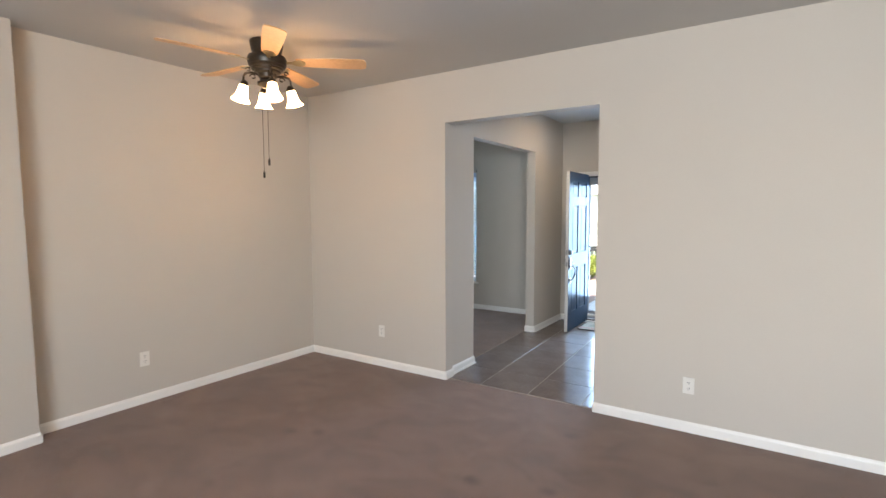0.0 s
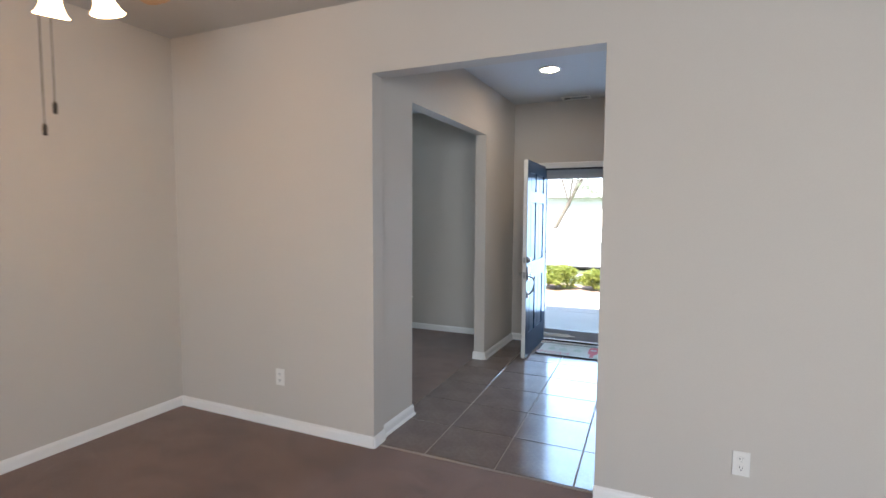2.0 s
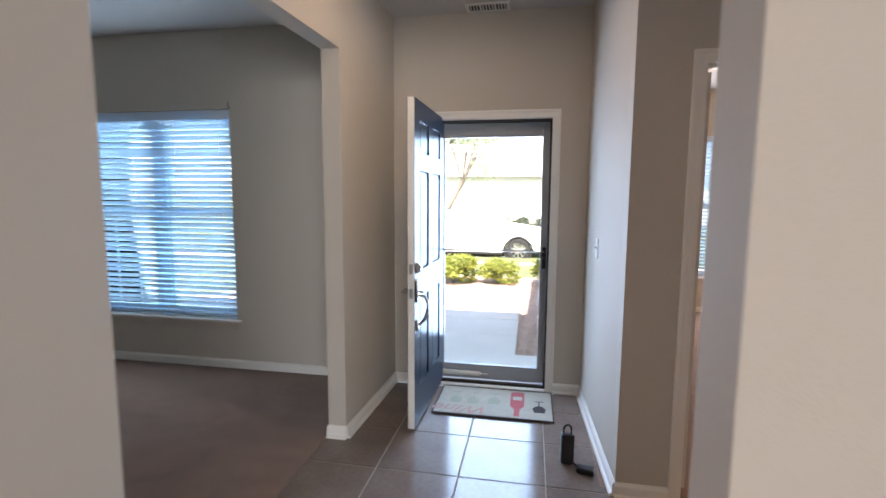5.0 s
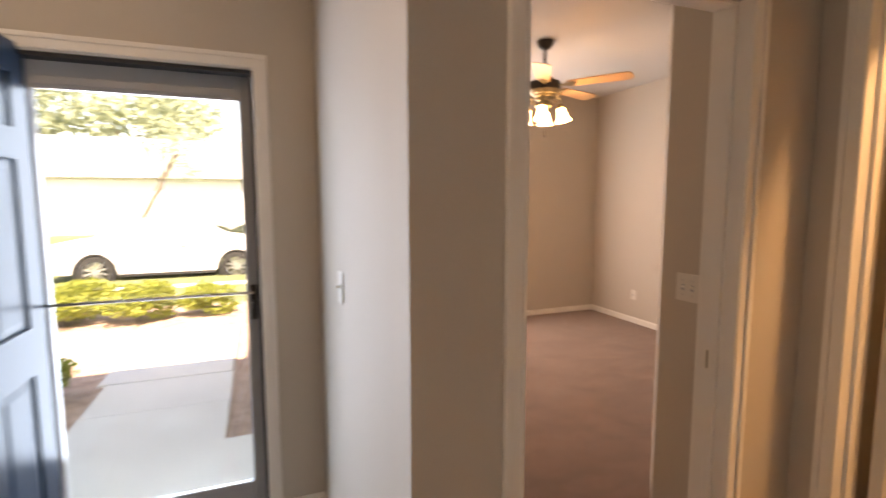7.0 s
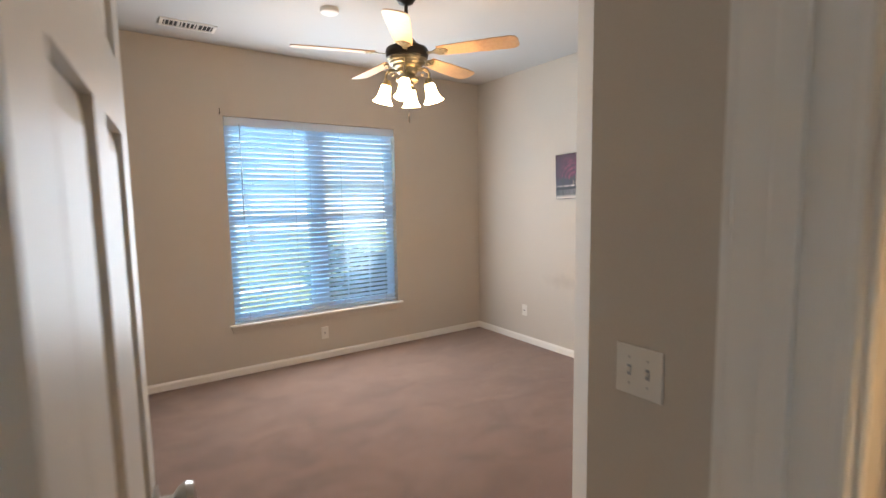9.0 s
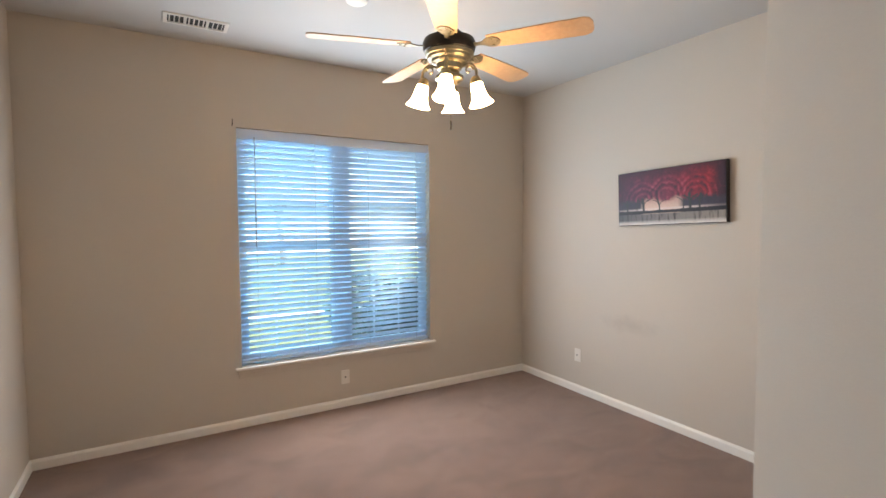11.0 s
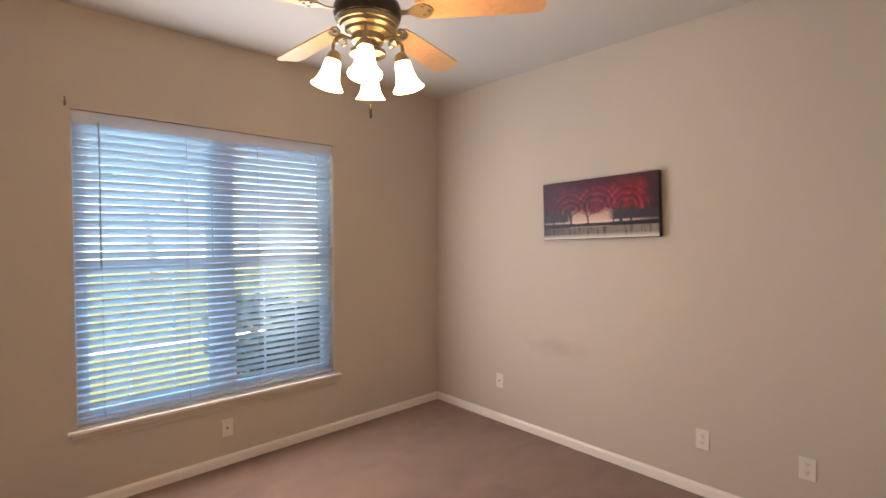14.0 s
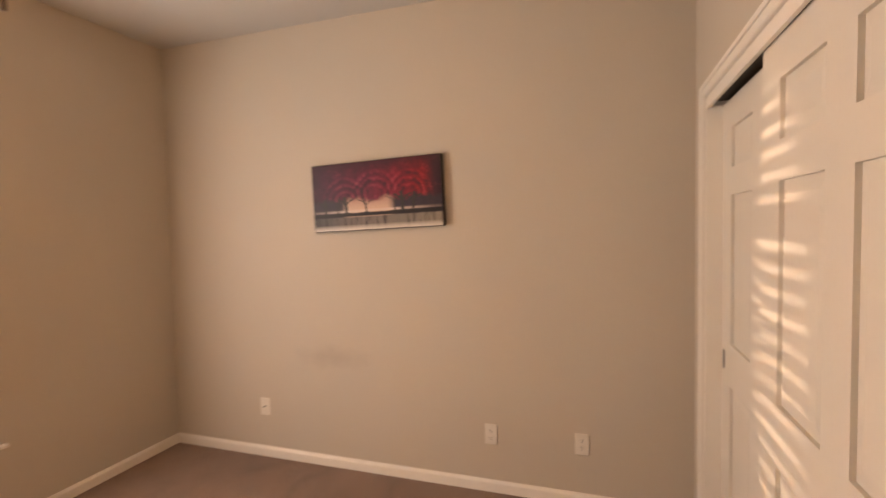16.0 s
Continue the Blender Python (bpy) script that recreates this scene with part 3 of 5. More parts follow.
box(bm, -1.875, -1.0435, YF + 0.004, YF + 0.075, 1.985, 1.9995)
box(bm, -1.8745, -1.864, YF + 0.052, YF + 0.075, 0.03, 1.984)
tagged(part("weatherstrip", bm, M_DARK), "black rubber weatherstrip round the front door jamb", "weatherstrip", kind="structure")
th = thing("threshold", "grooved metal and wood front door threshold", "threshold", kind="structure")
for k, (y0, y1, z1, mm) in enumerate(((YF - 0.03, YF + 0.02, 0.018, M_TRIM), (YF + 0.022, YF + 0.06, 0.030, M_BRONZE), (YF + 0.062, YF + 0.15, 0.022, M_NICKEL))):
    bm = bmesh.new()
    box(bm, -1.874, -1.031, y0, y1, 0.001, z1, bevel=0.004)
    part("strip", bm, mm, th)

# doors
def panel_door(name, w, h, t, front, back, label, at, edge=None):
    """Six-panel door, hinge edge at x = 0, closed along +x, faces at y = 0 and y = t."""
    d = thing(name, label, "door", at)
    bm = bmesh.new()
    s, mid = 0.115 * w / 0.76, 0.10 * w / 0.76
    rails = [(0.0, 0.235), (0.80, 0.975), (1.585, 1.695), (h - 0.115, h)]
    for x0, x1 in ((0, s), (w - s, w)):
        box(bm, x0, x1, 0, t, 0, h)
    for z0, z1 in rails:
        box(bm, s, w - s, 0, t, z0, z1)
    for (a, b), (c, e) in zip(rails, rails[1:]):
        box(bm, w / 2 - mid / 2, w / 2 + mid / 2, 0, t, b, c)
    bmesh.ops.remove_doubles(bm, verts=bm.verts, dist=0.0001)
    part("frame", bm, front, d)
    for (a, b), (c, e) in zip(rails, rails[1:]):
        for x0, x1 in ((s, w / 2 - mid / 2), (w / 2 + mid / 2, w - s)):
            bm = bmesh.new()
            q = 0.038
            for y, y2, y3 in ((t / 2, 0.012, 0.005), (t / 2, t - 0.012, t - 0.005)):
                o = [bm.verts.new(p) for p in ((x0, y2, b), (x1, y2, b), (x1, y2, c), (x0, y2, c))]
                i = [bm.verts.new(p) for p in ((x0 + q, y3, b + q), (x1 - q, y3, b + q), (x1 - q, y3, c - q), (x0 + q, y3, c - q))]
                bm.faces.new(i)
                for k in range(4):
                    bm.faces.new((o[k], o[(k + 1) % 4], i[(k + 1) % 4], i[k]))
            part("panel", bm, back or front, d)
    return d


# front door, standing open at a right angle: exterior face is navy, edges white
fd = panel_door("front_door", 0.82, 2.0, 0.044, M_NAVY, M_NAVY, "open navy six-panel front door with satin nickel handle set", pose(-1.858, 6.762, 0.018, 0, 0, -91.5))
bm = bmesh.new()
box(bm, 0.820, 0.8212, 0.002, 0.0425, 0.0, 2.0)
part("lock_edge", bm, M_TRIM, fd, "white painted door edge")
bm = bmesh.new()
box(bm, 0.002, 0.819, -0.0007, -0.0001, 0.002, 1.998)
part("inside_face", bm, M_TRIM, fd, "white painted inner face")


def flip(bm):
    """Swap the two faces of the front door."""
    bmesh.ops.transform(bm, matrix=Matrix.Translation((0.02, 0.044, 0)) @ Matrix.Diagonal((1, -1, 1, 1)), verts=bm.verts)


def bar(bm, pts, r, seg=8):
    tube(bm, pts, r, seg)


for z in (0.85, 1.00):
    bm = bmesh.new()
    box(bm, 0.8214, 0.823, 0.010, 0.034, z - 0.03, z + 0.03, bevel=0.0006)
    part("latch_plate", bm, M_NICKEL, fd, "nickel latch plate on the door edge")
bm = bmesh.new()
lathe(bm, [(0.034, 0), (0.034, 0.008), (0.026, 0.016), (0.020, 0.024), (0.017, 0.03)], 20, pose(0.745, 0, 1.00, 90, 0, 0))
flip(bm)
part("deadbolt", bm, M_NICKEL, fd, "round nickel deadbolt", smooth=True)
bm = bmesh.new()
box(bm, 0.715, 0.775, -0.012, -0.0005, 0.79, 0.93, bevel=0.008)
bar(bm, [(0.745, -0.012, 0.83), (0.742, -0.05, 0.825), (0.738, -0.066, 0.79), (0.736, -0.062, 0.73), (0.738, -0.045, 0.68), (0.744, -0.012, 0.645)], 0.0095)
box(bm, 0.722, 0.768, -0.012, -0.0005, 0.61, 0.68, bevel=0.008)
box(bm, 0.732, 0.758, -0.045, -0.012, 0.85, 0.86, bevel=0.003)
flip(bm)
part("handle_set", bm, M_NICKEL, fd, "satin nickel entry handle with thumb latch", smooth=True)
bm = bmesh.new()
lathe(bm, [(0.03, 0), (0.03, 0.008), (0.012, 0.012), (0.011, 0.05)], 16, pose(0.745, 0.0448, 0.85, -90, 0, 0))
bar(bm, [(0.745, 0.09, 0.85), (0.69, 0.094, 0.85), (0.64, 0.092, 0.848)], 0.009)
flip(bm)
part("inside_lever", bm, M_NICKEL, fd, "nickel inside lever", smooth=True)

# storm door behind the front door, closed in the outer part of the jamb
sd = thing("storm_door", "white aluminium storm door with full clear glass", "door")
Y0, Y1 = YF + 0.085, YF + 0.118
for x0, x1, z0, z1 in ((-1.870, -1.812, 0.03, 1.99), (-1.092, -1.034, 0.03, 1.99)):
    bm = bmesh.new()
    box(bm, x0, x1, Y0, Y1, z0, z1, bevel=0.004)
    part("stile", bm, M_STORM, sd)
for z0, z1 in ((1.885, 1.99), (0.03, 0.145)):
    bm = bmesh.new()
    box(bm, -1.8115, -1.0925, Y0, Y1, z0, z1, bevel=0.004)
    part("rail", bm, M_STORM, sd)
bm = bmesh.new()
box(bm, -1.8115, -1.0925, Y0 - 0.006, Y0 - 0.0005, 1.90, 1.93, bevel=0.002)
part("screen_cassette", bm, M_STORM, sd)
bm = bmesh.new()
box(bm, -1.8118, -1.0922, Y0 + 0.012, Y0 + 0.016, 0.1455, 1.8845)
pane = part("pane", bm, M_PANE, sd, "clear glass")
pane.visible_shadow = False
bm = bmesh.new()
bar(bm, [(-1.85, Y0 - 0.022, 1.046), (-1.45, Y0 - 0.03, 1.048), (-1.06, Y0 - 0.022, 1.046)], 0.006)
part("push_bar", bm, M_NICKEL, sd, "grey metal cross bar", smooth=True)
bm = bmesh.new()
box(bm, -1.078, -1.048, Y0 - 0.016, Y0 - 0.0005, 0.92, 1.08, bevel=0.006)
box(bm, -1.072, -1.054, Y0 - 0.05, Y0 - 0.0165, 0.985, 1.01, bevel=0.004)
part("latch_handle", bm, M_BRONZE, sd, "dark storm door latch")
bm = bmesh.new()
lathe(bm, [(0.012, 0), (0.019, 0.015), (0.019, 0.27), (0.012, 0.285), (0.005, 0.286), (0.005, 0.34)], 14, pose(-1.80, Y0 - 0.032, 0.085, 0, 90, 0))
box(bm, -1.815, -1.795, Y0 - 0.045, Y0 - 0.0005, 0.07, 0.10, bevel=0.003)
part("door_closer", bm, M_PLASTIC, sd, "white tube door closer", smooth=True)

# bedroom door, open into the room
bd = panel_door("bedroom_door", 0.715, 2.005, 0.035, M_DOOR, M_DOOR, "open white six-panel bedroom door with brass knob", pose(-0.410, 5.6285, 0.012, 0, 0, 85.0) @ pose(0, -0.035, 0))
bm = bmesh.new()
for m in (pose(0.65, 0, 0.95, 90, 0, 0), pose(0.65, 0.035, 0.95, -90, 0, 0)):
    lathe(bm, [(0.032, 0.0003), (0.032, 0.006), (0.012, 0.01), (0.011, 0.03), (0.022, 0.038), (0.028, 0.05), (0.024, 0.062), (0.008, 0.066)], 20, m)
part("knob", bm, M_NICKEL, bd, "satin nickel door knob", smooth=True)
bm = bmesh.new()
box(bm, 0.715, 0.7165, 0.008, 0.028, 0.92, 0.98)
part("latch_plate", bm, M_NICKEL, bd)
# hall end door, open into the lit room
hd = panel_door("hall_door", 0.745, 2.005, 0.035, M_DOOR, M_DOOR, "open white six-panel interior door on nickel hinges", pose(0.735, 5.313, 0.012, 0, 0, 2))
for z in (0.25, 1.10, 1.845):
    bm = bmesh.new()
    lathe(bm, [(0.006, -0.048), (0.006, 0.048)], 10, pose(-0.008, -0.007, z))
    box(bm, -0.0015, -0.0003, 0.001, 0.034, z - 0.045, z + 0.045)
    box(bm, -0.002, 0.032, -0.0016, -0.0003, z - 0.045, z + 0.045)
    part("hinge", bm, M_NICKEL, hd, "satin nickel butt hinge")
bm = bmesh.new()
box(bm, 0.2985, 0.2998, 5.560, 5.596, 0.915, 0.975, bevel=0.0004)
strike = tagged(part("strike_plate", bm, M_BRASS), "antique brass strike plate on the white door jamb", "strike plate")
# thin dark plate in place of the shade inside the hole
bm = bmesh.new()
box(bm, 0.2978, 0.2984, 5.571, 5.586, 0.932, 0.958)
part("latch_hole_shade", bm, M_SLOT, strike, "dark plate painted as shade in the latch hole")


# windows with blinds
def window(name, x0, x1, z0, z1, yin, yout, label):
    """Twin double-hung vinyl window in an opening, wall faces at yin and yout."""
    w = thing(name, label, "window", kind="structure")
    ya, yb = yout - 0.075, yout - 0.02
    xm = (x0 + x1) / 2
    bm = bmesh.new()
    for a, b, c, d in ((x0, x0 + 0.035, z0, z1), (x1 - 0.035, x1, z0, z1), (x0 + 0.035, x1 - 0.035, z1 - 0.035, z1), (x0 + 0.035, x1 - 0.035, z0, z0 + 0.035),
                       (xm - 0.055, xm + 0.055, z0 + 0.035, z1 - 0.035)):
        box(bm, a, b, ya, yb, c, d)
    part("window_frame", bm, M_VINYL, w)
    zm = (z0 + z1) / 2 + 0.02
    for a, b in ((x0 + 0.035, xm - 0.055), (xm + 0.055, x1 - 0.035)):
        for c, d, dy in ((z0 + 0.035, zm + 0.02, 0.0), (zm - 0.02, z1 - 0.035, 0.022)):
            bm = bmesh.new()
            s = 0.032
            for e, f2, g, h2 in ((a, a + s, c, d), (b - s, b, c, d), (a + s, b - s, c, c + s + 0.006), (a + s, b - s, d - s - 0.006, d)):
                box(bm, e, f2, ya + 0.006 + dy, ya + 0.026 + dy, g, h2)
            third = (b - a) / 3
            for k in (1, 2) if dy == 0 else ():
                box(bm, a + third * k - 0.005, a + third * k + 0.005, ya + 0.012 + dy, ya + 0.020 + dy, c + s, d - s)
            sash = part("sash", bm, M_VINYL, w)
            bm = bmesh.new()
            box(bm, a + s, b - s, ya + 0.0215 + dy, ya + 0.0245 + dy, c + s, d - s)
            p = part("pane", bm, M_PANE, sash)
            p.visible_shadow = False
    bm = bmesh.new()
    box(bm, x0 - 0.045, x1 + 0.045, yin - 0.035, yin - 0.0005, z0 - 0.018, z0 + 0.0, bevel=0.005)
    box(bm, x0 + 0.0005, x1 - 0.0005, yin, ya, z0 + 0.0005, z0 + 0.004)
    part("window_sill", bm, M_TRIM, w, "white painted sill")
    bm = bmesh.new()
    box(bm, x0 - 0.032, x1 + 0.032, yin - 0.024, yin - 0.0005, z0 - 0.050, z0 - 0.0185, bevel=0.006)
    box(bm, x0 - 0.022, x1 + 0.022, yin - 0.012, yin - 0.0005, z0 - 0.078, z0 - 0.0503, bevel=0.003)
    part("apron", bm, M_WALL, w, "moulded apron painted like the wall")
    return w


def blind(name, x0, x1, z0, z1, y, label, tilt):
    """Two-inch slatted blind, lowered, slats tipped."""
    b = thing(name, label, "window blind")
    bm = bmesh.new()
    box(bm, x0 + 0.004, x1 - 0.004, y - 0.028, y + 0.028, z1 - 0.055, z1 - 0.003, bevel=0.003)
    box(bm, x0 + 0.001, x1 - 0.001, y - 0.040, y - 0.0285, z1 - 0.075, z1 - 0.002, bevel=0.003)
    part("headrail", bm, M_SLAT, b, "white headrail with valance")
    pitch = 0.0445
    zs = []
    z = z1 - 0.085
    while z > z0 + 0.045:
        zs.append(z)
        z -= pitch
    bm = bmesh.new()
    prof = [(-0.025, 0.0), (-0.012, 0.0022), (0, 0.003), (0.012, 0.0022), (0.025, 0.0), (0.012, -0.0006), (0, 0.0002), (-0.012, -0.0006)]
    prism(bm, prof, x0 + 0.006, x1 - 0.006, Matrix(((0, 0, 1, 0), (1, 0, 0, 0), (0, 1, 0, 0), (0, 0, 0, 1))))
    me = mesh_of("slat", bm, M_SLAT)
    for z in zs:
        s = new("slat", me)
        s.parent = b
        s.matrix_basis = pose(0, y, z, tilt + random.uniform(-1.6, 1.6), random.uniform(-0.05, 0.05), 0)
    bm = bmesh.new()
    box(bm, x0 + 0.006, x1 - 0.006, y - 0.025, y + 0.025, z0 + 0.012, z0 + 0.03, bevel=0.004)
    part("bottom_rail", bm, M_SLAT, b)
    n = 4
    for k in range(n):
        x = x0 + (x1 - x0) * (0.08 + 0.84 * k / (n - 1))
        bm = bmesh.new()
        for yy in (-0.027, 0.027):
            box(bm, x - 0.0012, x + 0.0012, y + yy - 0.0008, y + yy + 0.0008, z0 + 0.03, z1 - 0.076)
        part("ladder_cord", bm, M_CORD, b)
    bm = bmesh.new()
    tube(bm, [(x0 + 0.12, y - 0.046, z1 - 0.06), (x0 + 0.121, y - 0.048, z1 - 0.5), (x0 + 0.12, y - 0.046, z1 - 0.86)], 0.0045, 6)
    part("tilt_wand", bm, M_CORD, b, "grey tilt wand")
    return b


window("window_bedroom", 0.438, 2.026, 0.451, 2.203, 9.655, 9.805, "white twin double-hung vinyl window")
blind("bedroom_blind", 0.440, 2.024, 0.456, 2.201, 9.70, "white slatted blind lowered over the bedroom window", -48)
window("window_study", -5.0, -3.545, 0.42, 2.13, YF, YF + 0.15, "white twin double-hung vinyl window")
blind("front_room_blind", -4.998, -3.547, 0.425, 2.128, YF + 0.045, "white slatted blind lowered over the front room window", -48)
for x, z, y in ((0.413, 2.235, 9.655), (-3.535, 2.16, YF)):
    bm = bmesh.new()
    tube(bm, [(x, y + 0.001, z - 0.02), (x, y - 0.02, z - 0.02), (x, y - 0.024, z - 0.005), (x, y - 0.024, z + 0.02)], 0.004, 6)
    tagged(part("curtain_hook", bm, M_BRONZE), "small dark metal curtain hook beside the window", "hook")

# closet sliding doors
for nm, x0, y in (("closet_door", 1.895, 6.248), ("closet_door", 1.202, 6.292)):
    c = panel_door(nm, 0.975, 1.97, 0.032, M_DOOR, M_DOOR, "white six-panel sliding closet door", pose(x0, y, 0.02))
    tagged(c, group="closet doors")
    if y < 6.26:
        bm = bmesh.new()
        box(bm, 0.915, 0.945, 0.0322, 0.0335, 0.85, 0.93, bevel=0.0006)
        box(bm, 0.922, 0.938, 0.0333, 0.0338, 0.86, 0.92)
        part("finger_pull", bm, M_BRONZE, c, "bronze finger pull")
casing("trim_closet", -2.875, -1.20, 2.03, pose(0, 6.3455, 0, 0, 0, 180))
bm = bmesh.new()
box(bm, 2.86, 2.8745, 6.238, 6.345, 0, 2.03)
box(bm, 1.2005, 1.215, 6.238, 6.345, 0, 2.03)
box(bm, 1.215, 2.86, 6.331, 6.3445, 1.985, 2.035)
tagged(part("jamb_closet", bm, M_TRIM), "white closet jamb and track fascia", "trim", kind="structure")
bm = bmesh.new()
box(bm, 1.215, 2.86, 6.244, 6.33, 2.01, 2.03)
tagged(part("closet_track", bm, M_SLOT), "dark metal sliding door track", "track", kind="structure")
structure("closet_back", [(0.725, 3.106, 5.721, 5.74, 0, HW)], M_WALL, WALL, "wall")

# ---------- fans, lamps, plates ----------
def ceiling_fan(name, x, y, zm, ceil, rod, blade0, shade0, chains, hub, lit, spread, label):
    """Five-blade fan with a four-light kit; zm: height of the motor's middle."""
    f = thing(name, label, "ceiling fan", pose(x, y, zm))
    top = ceil - zm
    bm = bmesh.new()
    if rod:
        lathe(bm, [(0.012, 0.10), (0.012, top - 0.05)], 12)
        lathe(bm, [(0.014, top - 0.075), (0.045, top - 0.06), (0.065, top - 0.03), (0.068, top - 0.0005)], 24)
        lathe(bm, [(0.10, 0.035), (0.085, 0.05), (0.055, 0.075), (0.035, 0.10), (0.02, 0.125), (0.0, 0.126)], 24)
    else:
        lathe(bm, [(0.09, 0.035), (0.105, 0.07), (0.115, top - 0.02), (0.115, top - 0.0005)], 24)
    part("canopy", bm, M_BRONZE, f, "dark bronze canopy and rod", smooth=True)
    bm = bmesh.new()
    lathe(bm, [(0.06, -0.055), (0.10, -0.048), (0.128, -0.03), (0.135, -0.005), (0.135, 0.014), (0.128, 0.03), (0.10, 0.038), (0.06, 0.04)], 32)
    part("motor_housing", bm, M_BRONZE, f, "dark bronze motor housing", smooth=True)
    bm = bmesh.new()
    lathe(bm, [(0.126, -0.036), (0.118, -0.05), (0.112, -0.052), (0.108, -0.064), (0.092, -0.070), (0.088, -0.082), (0.066, -0.09), (0.062, -0.115), (0.05, -0.125), (0.055, -0.14),
               (0.072, -0.15), (0.072, -0.165), (0.04, -0.185), (0.015, -0.195), (0.012, -0.21), (0.0, -0.215)], 32)
    part("light_hub", bm, hub, f, "ribbed metal light kit hub", smooth=True)
    r0, r1 = 0.205, 0.70
    outline = [(r0, -0.050), (0.30, -0.058), (0.52, -0.068), (r1 - 0.04, -0.070), (r1 - 0.012, -0.058), (r1, -0.03), (r1, 0.03), (r1 - 0.012, 0.058), (r1 - 0.04, 0.070),
               (0.52, 0.068), (0.30, 0.058), (r0, 0.050)]
    bm = bmesh.new()
    prism(bm, outline, -0.003, 0.003)
    blade_me = mesh_of("blade", bm, M_BLADE)
    bm = bmesh.new()
    prism(bm, [(0.11, -0.016), (0.17, -0.012), (0.20, -0.036), (0.235, -0.042), (0.262, -0.022), (0.268, 0), (0.262, 0.022), (0.235, 0.042), (0.20, 0.036), (0.17, 0.012), (0.11, 0.016)], -0.008, -0.0035)
    for px, py in ((0.225, -0.024), (0.225, 0.024), (0.25, 0)):
        lathe(bm, [(0.007, -0.012), (0.007, -0.0082)], 8, pose(px, py, 0))
    iron_me = mesh_of("blade_iron", bm, M_BRASS)
    for k in range(5):
        a = blade0 + 72 * k
        for nm, me in (("blade", blade_me), ("blade_iron", iron_me)):
            o = new(nm, me)
            o.parent = f
            o.matrix_basis = pose(0, 0, -0.002, 0, 0, a) @ pose(0, 0, 0, -11, 0, 0)
    # bell shade, opening downwards, on a scrolled arm
    bm = bmesh.new()
    lathe(bm, [(0.024, 0.055), (0.030, 0.045), (0.034, 0.02), (0.037, -0.005), (0.044, -0.03), (0.055, -0.05), (0.064, -0.060), (0.061, -0.060), (0.052, -0.048), (0.041, -0.028), (0.034, -0.003), (0.031, 0.02), (0.026, 0.043), (0.0, 0.05)], 24, caps=False)
    shade_me = mesh_of("glass_shade", bm, lit, smooth=True)
    bm = bmesh.new()
    lathe(bm, [(0.012, 0.085), (0.022, 0.078), (0.029, 0.06), (0.031, 0.047), (0.026, 0.046)], 16)
    cup_me = mesh_of("shade_holder", bm, hub, smooth=True)
    bm = bmesh.new()
    tube(bm, [(0.055, 0, -0.105), (0.085, 0, -0.095), (0.105, 0, -0.09), (spread - 0.026, 0, -0.10), (spread - 0.012, 0, -0.122), (spread - 0.008, 0, -0.16)], 0.0075, 8)
    for cx, cz, rr in ((0.098, -0.120, 0.022), (0.128, -0.072, 0.017), (0.075, -0.075, 0.016)):
        tube(bm, [(cx + rr * math.cos(q * 0.62) * (1 - q * 0.07), 0, cz + rr * math.sin(q * 0.62) * (1 - q * 0.07)) for q in range(10)], 0.0048, 6)
    arm_me = mesh_of("scroll_arm", bm, hub, smooth=True)
    for k in range(4):
        a = shade0 + 90 * k
        o = new("scroll_arm", arm_me)
        o.parent = f
        o.matrix_basis = pose(0, 0, 0, 0, 0, a)
        for nm, me in (("shade_holder", cup_me), ("glass_shade", shade_me)):
            o = new(nm, me)
            o.parent = f
            o.matrix_basis = pose(0, 0, 0, 0, 0, a) @ pose(spread, 0, -0.235, 0, -14, 0)
    pr = 0.005 if rod else 0.008
    for cx, cy, drop in chains:
        bm = bmesh.new()
        tube(bm, [(cx, cy, -0.16), (cx, cy, -drop + 0.045)], 0.0018, 5)
        c = part("pull_chain", bm, hub, f, "thin metal pull chain")
        bm = bmesh.new()
        lathe(bm, [(0.003, -drop + 0.05), (pr, -drop + 0.04), (pr, -drop + 0.004), (0.003, -drop)], 10)
        part("chain_pull", bm, M_BRONZE, c, "dark wooden pull", at=pose(cx, cy, 0))
    return f


ceiling_fan("ceiling_fan", -2.945, 2.425, 2.605, H, False, 326, 62, ((-0.03, -0.03, 0.825), (-0.01, 0.0, 0.735)), M_BRONZE, M_SHADE, 0.172, "dark bronze ceiling fan with maple blades and four lit shades")
ceiling_fan("ceiling_fan", 1.234, 8.01, 2.398, HB, True, 19, 52, ((-0.03, -0.06, 0.43),), M_BRASS, M_SHADE2, 0.148, "antique brass ceiling fan with maple blades and four lit shades")


def downlight(x, y, label):
    d = thing("recessed_light", label, "ceiling light", pose(x, y, H))
    bm = bmesh.new()
    lathe(bm, [(0.075, -0.001), (0.098, -0.001), (0.098, -0.006), (0.080, -0.010), (0.075, -0.006)], 32, caps=False)
    part("trim_ring", bm, M_PLASTIC, d, smooth=True)
    bm = bmesh.new()
    lathe(bm, [(0.076, -0.002), (0.076, -0.0045), (0.0, -0.0046)], 32, caps=False)
    part("lens", bm, M_CAN, d, "bright lit lens")
    return d


downlight(-1.56, 5.51, "lit white recessed ceiling light in the entry")
downlight(1.08, 4.68, "lit white recessed ceiling light in the bath")
bath = bpy.data.lights.new("bath_lamp", 'AREA')
bath.shape, bath.size, bath.energy, bath.color = 'DISK', 0.3, 9, (1.0, 0.66, 0.33)
ob = new("bath_lamp", bath)
ob.matrix_world = look((1.08, 4.68, 2.70), (1.15, 4.75, 0))


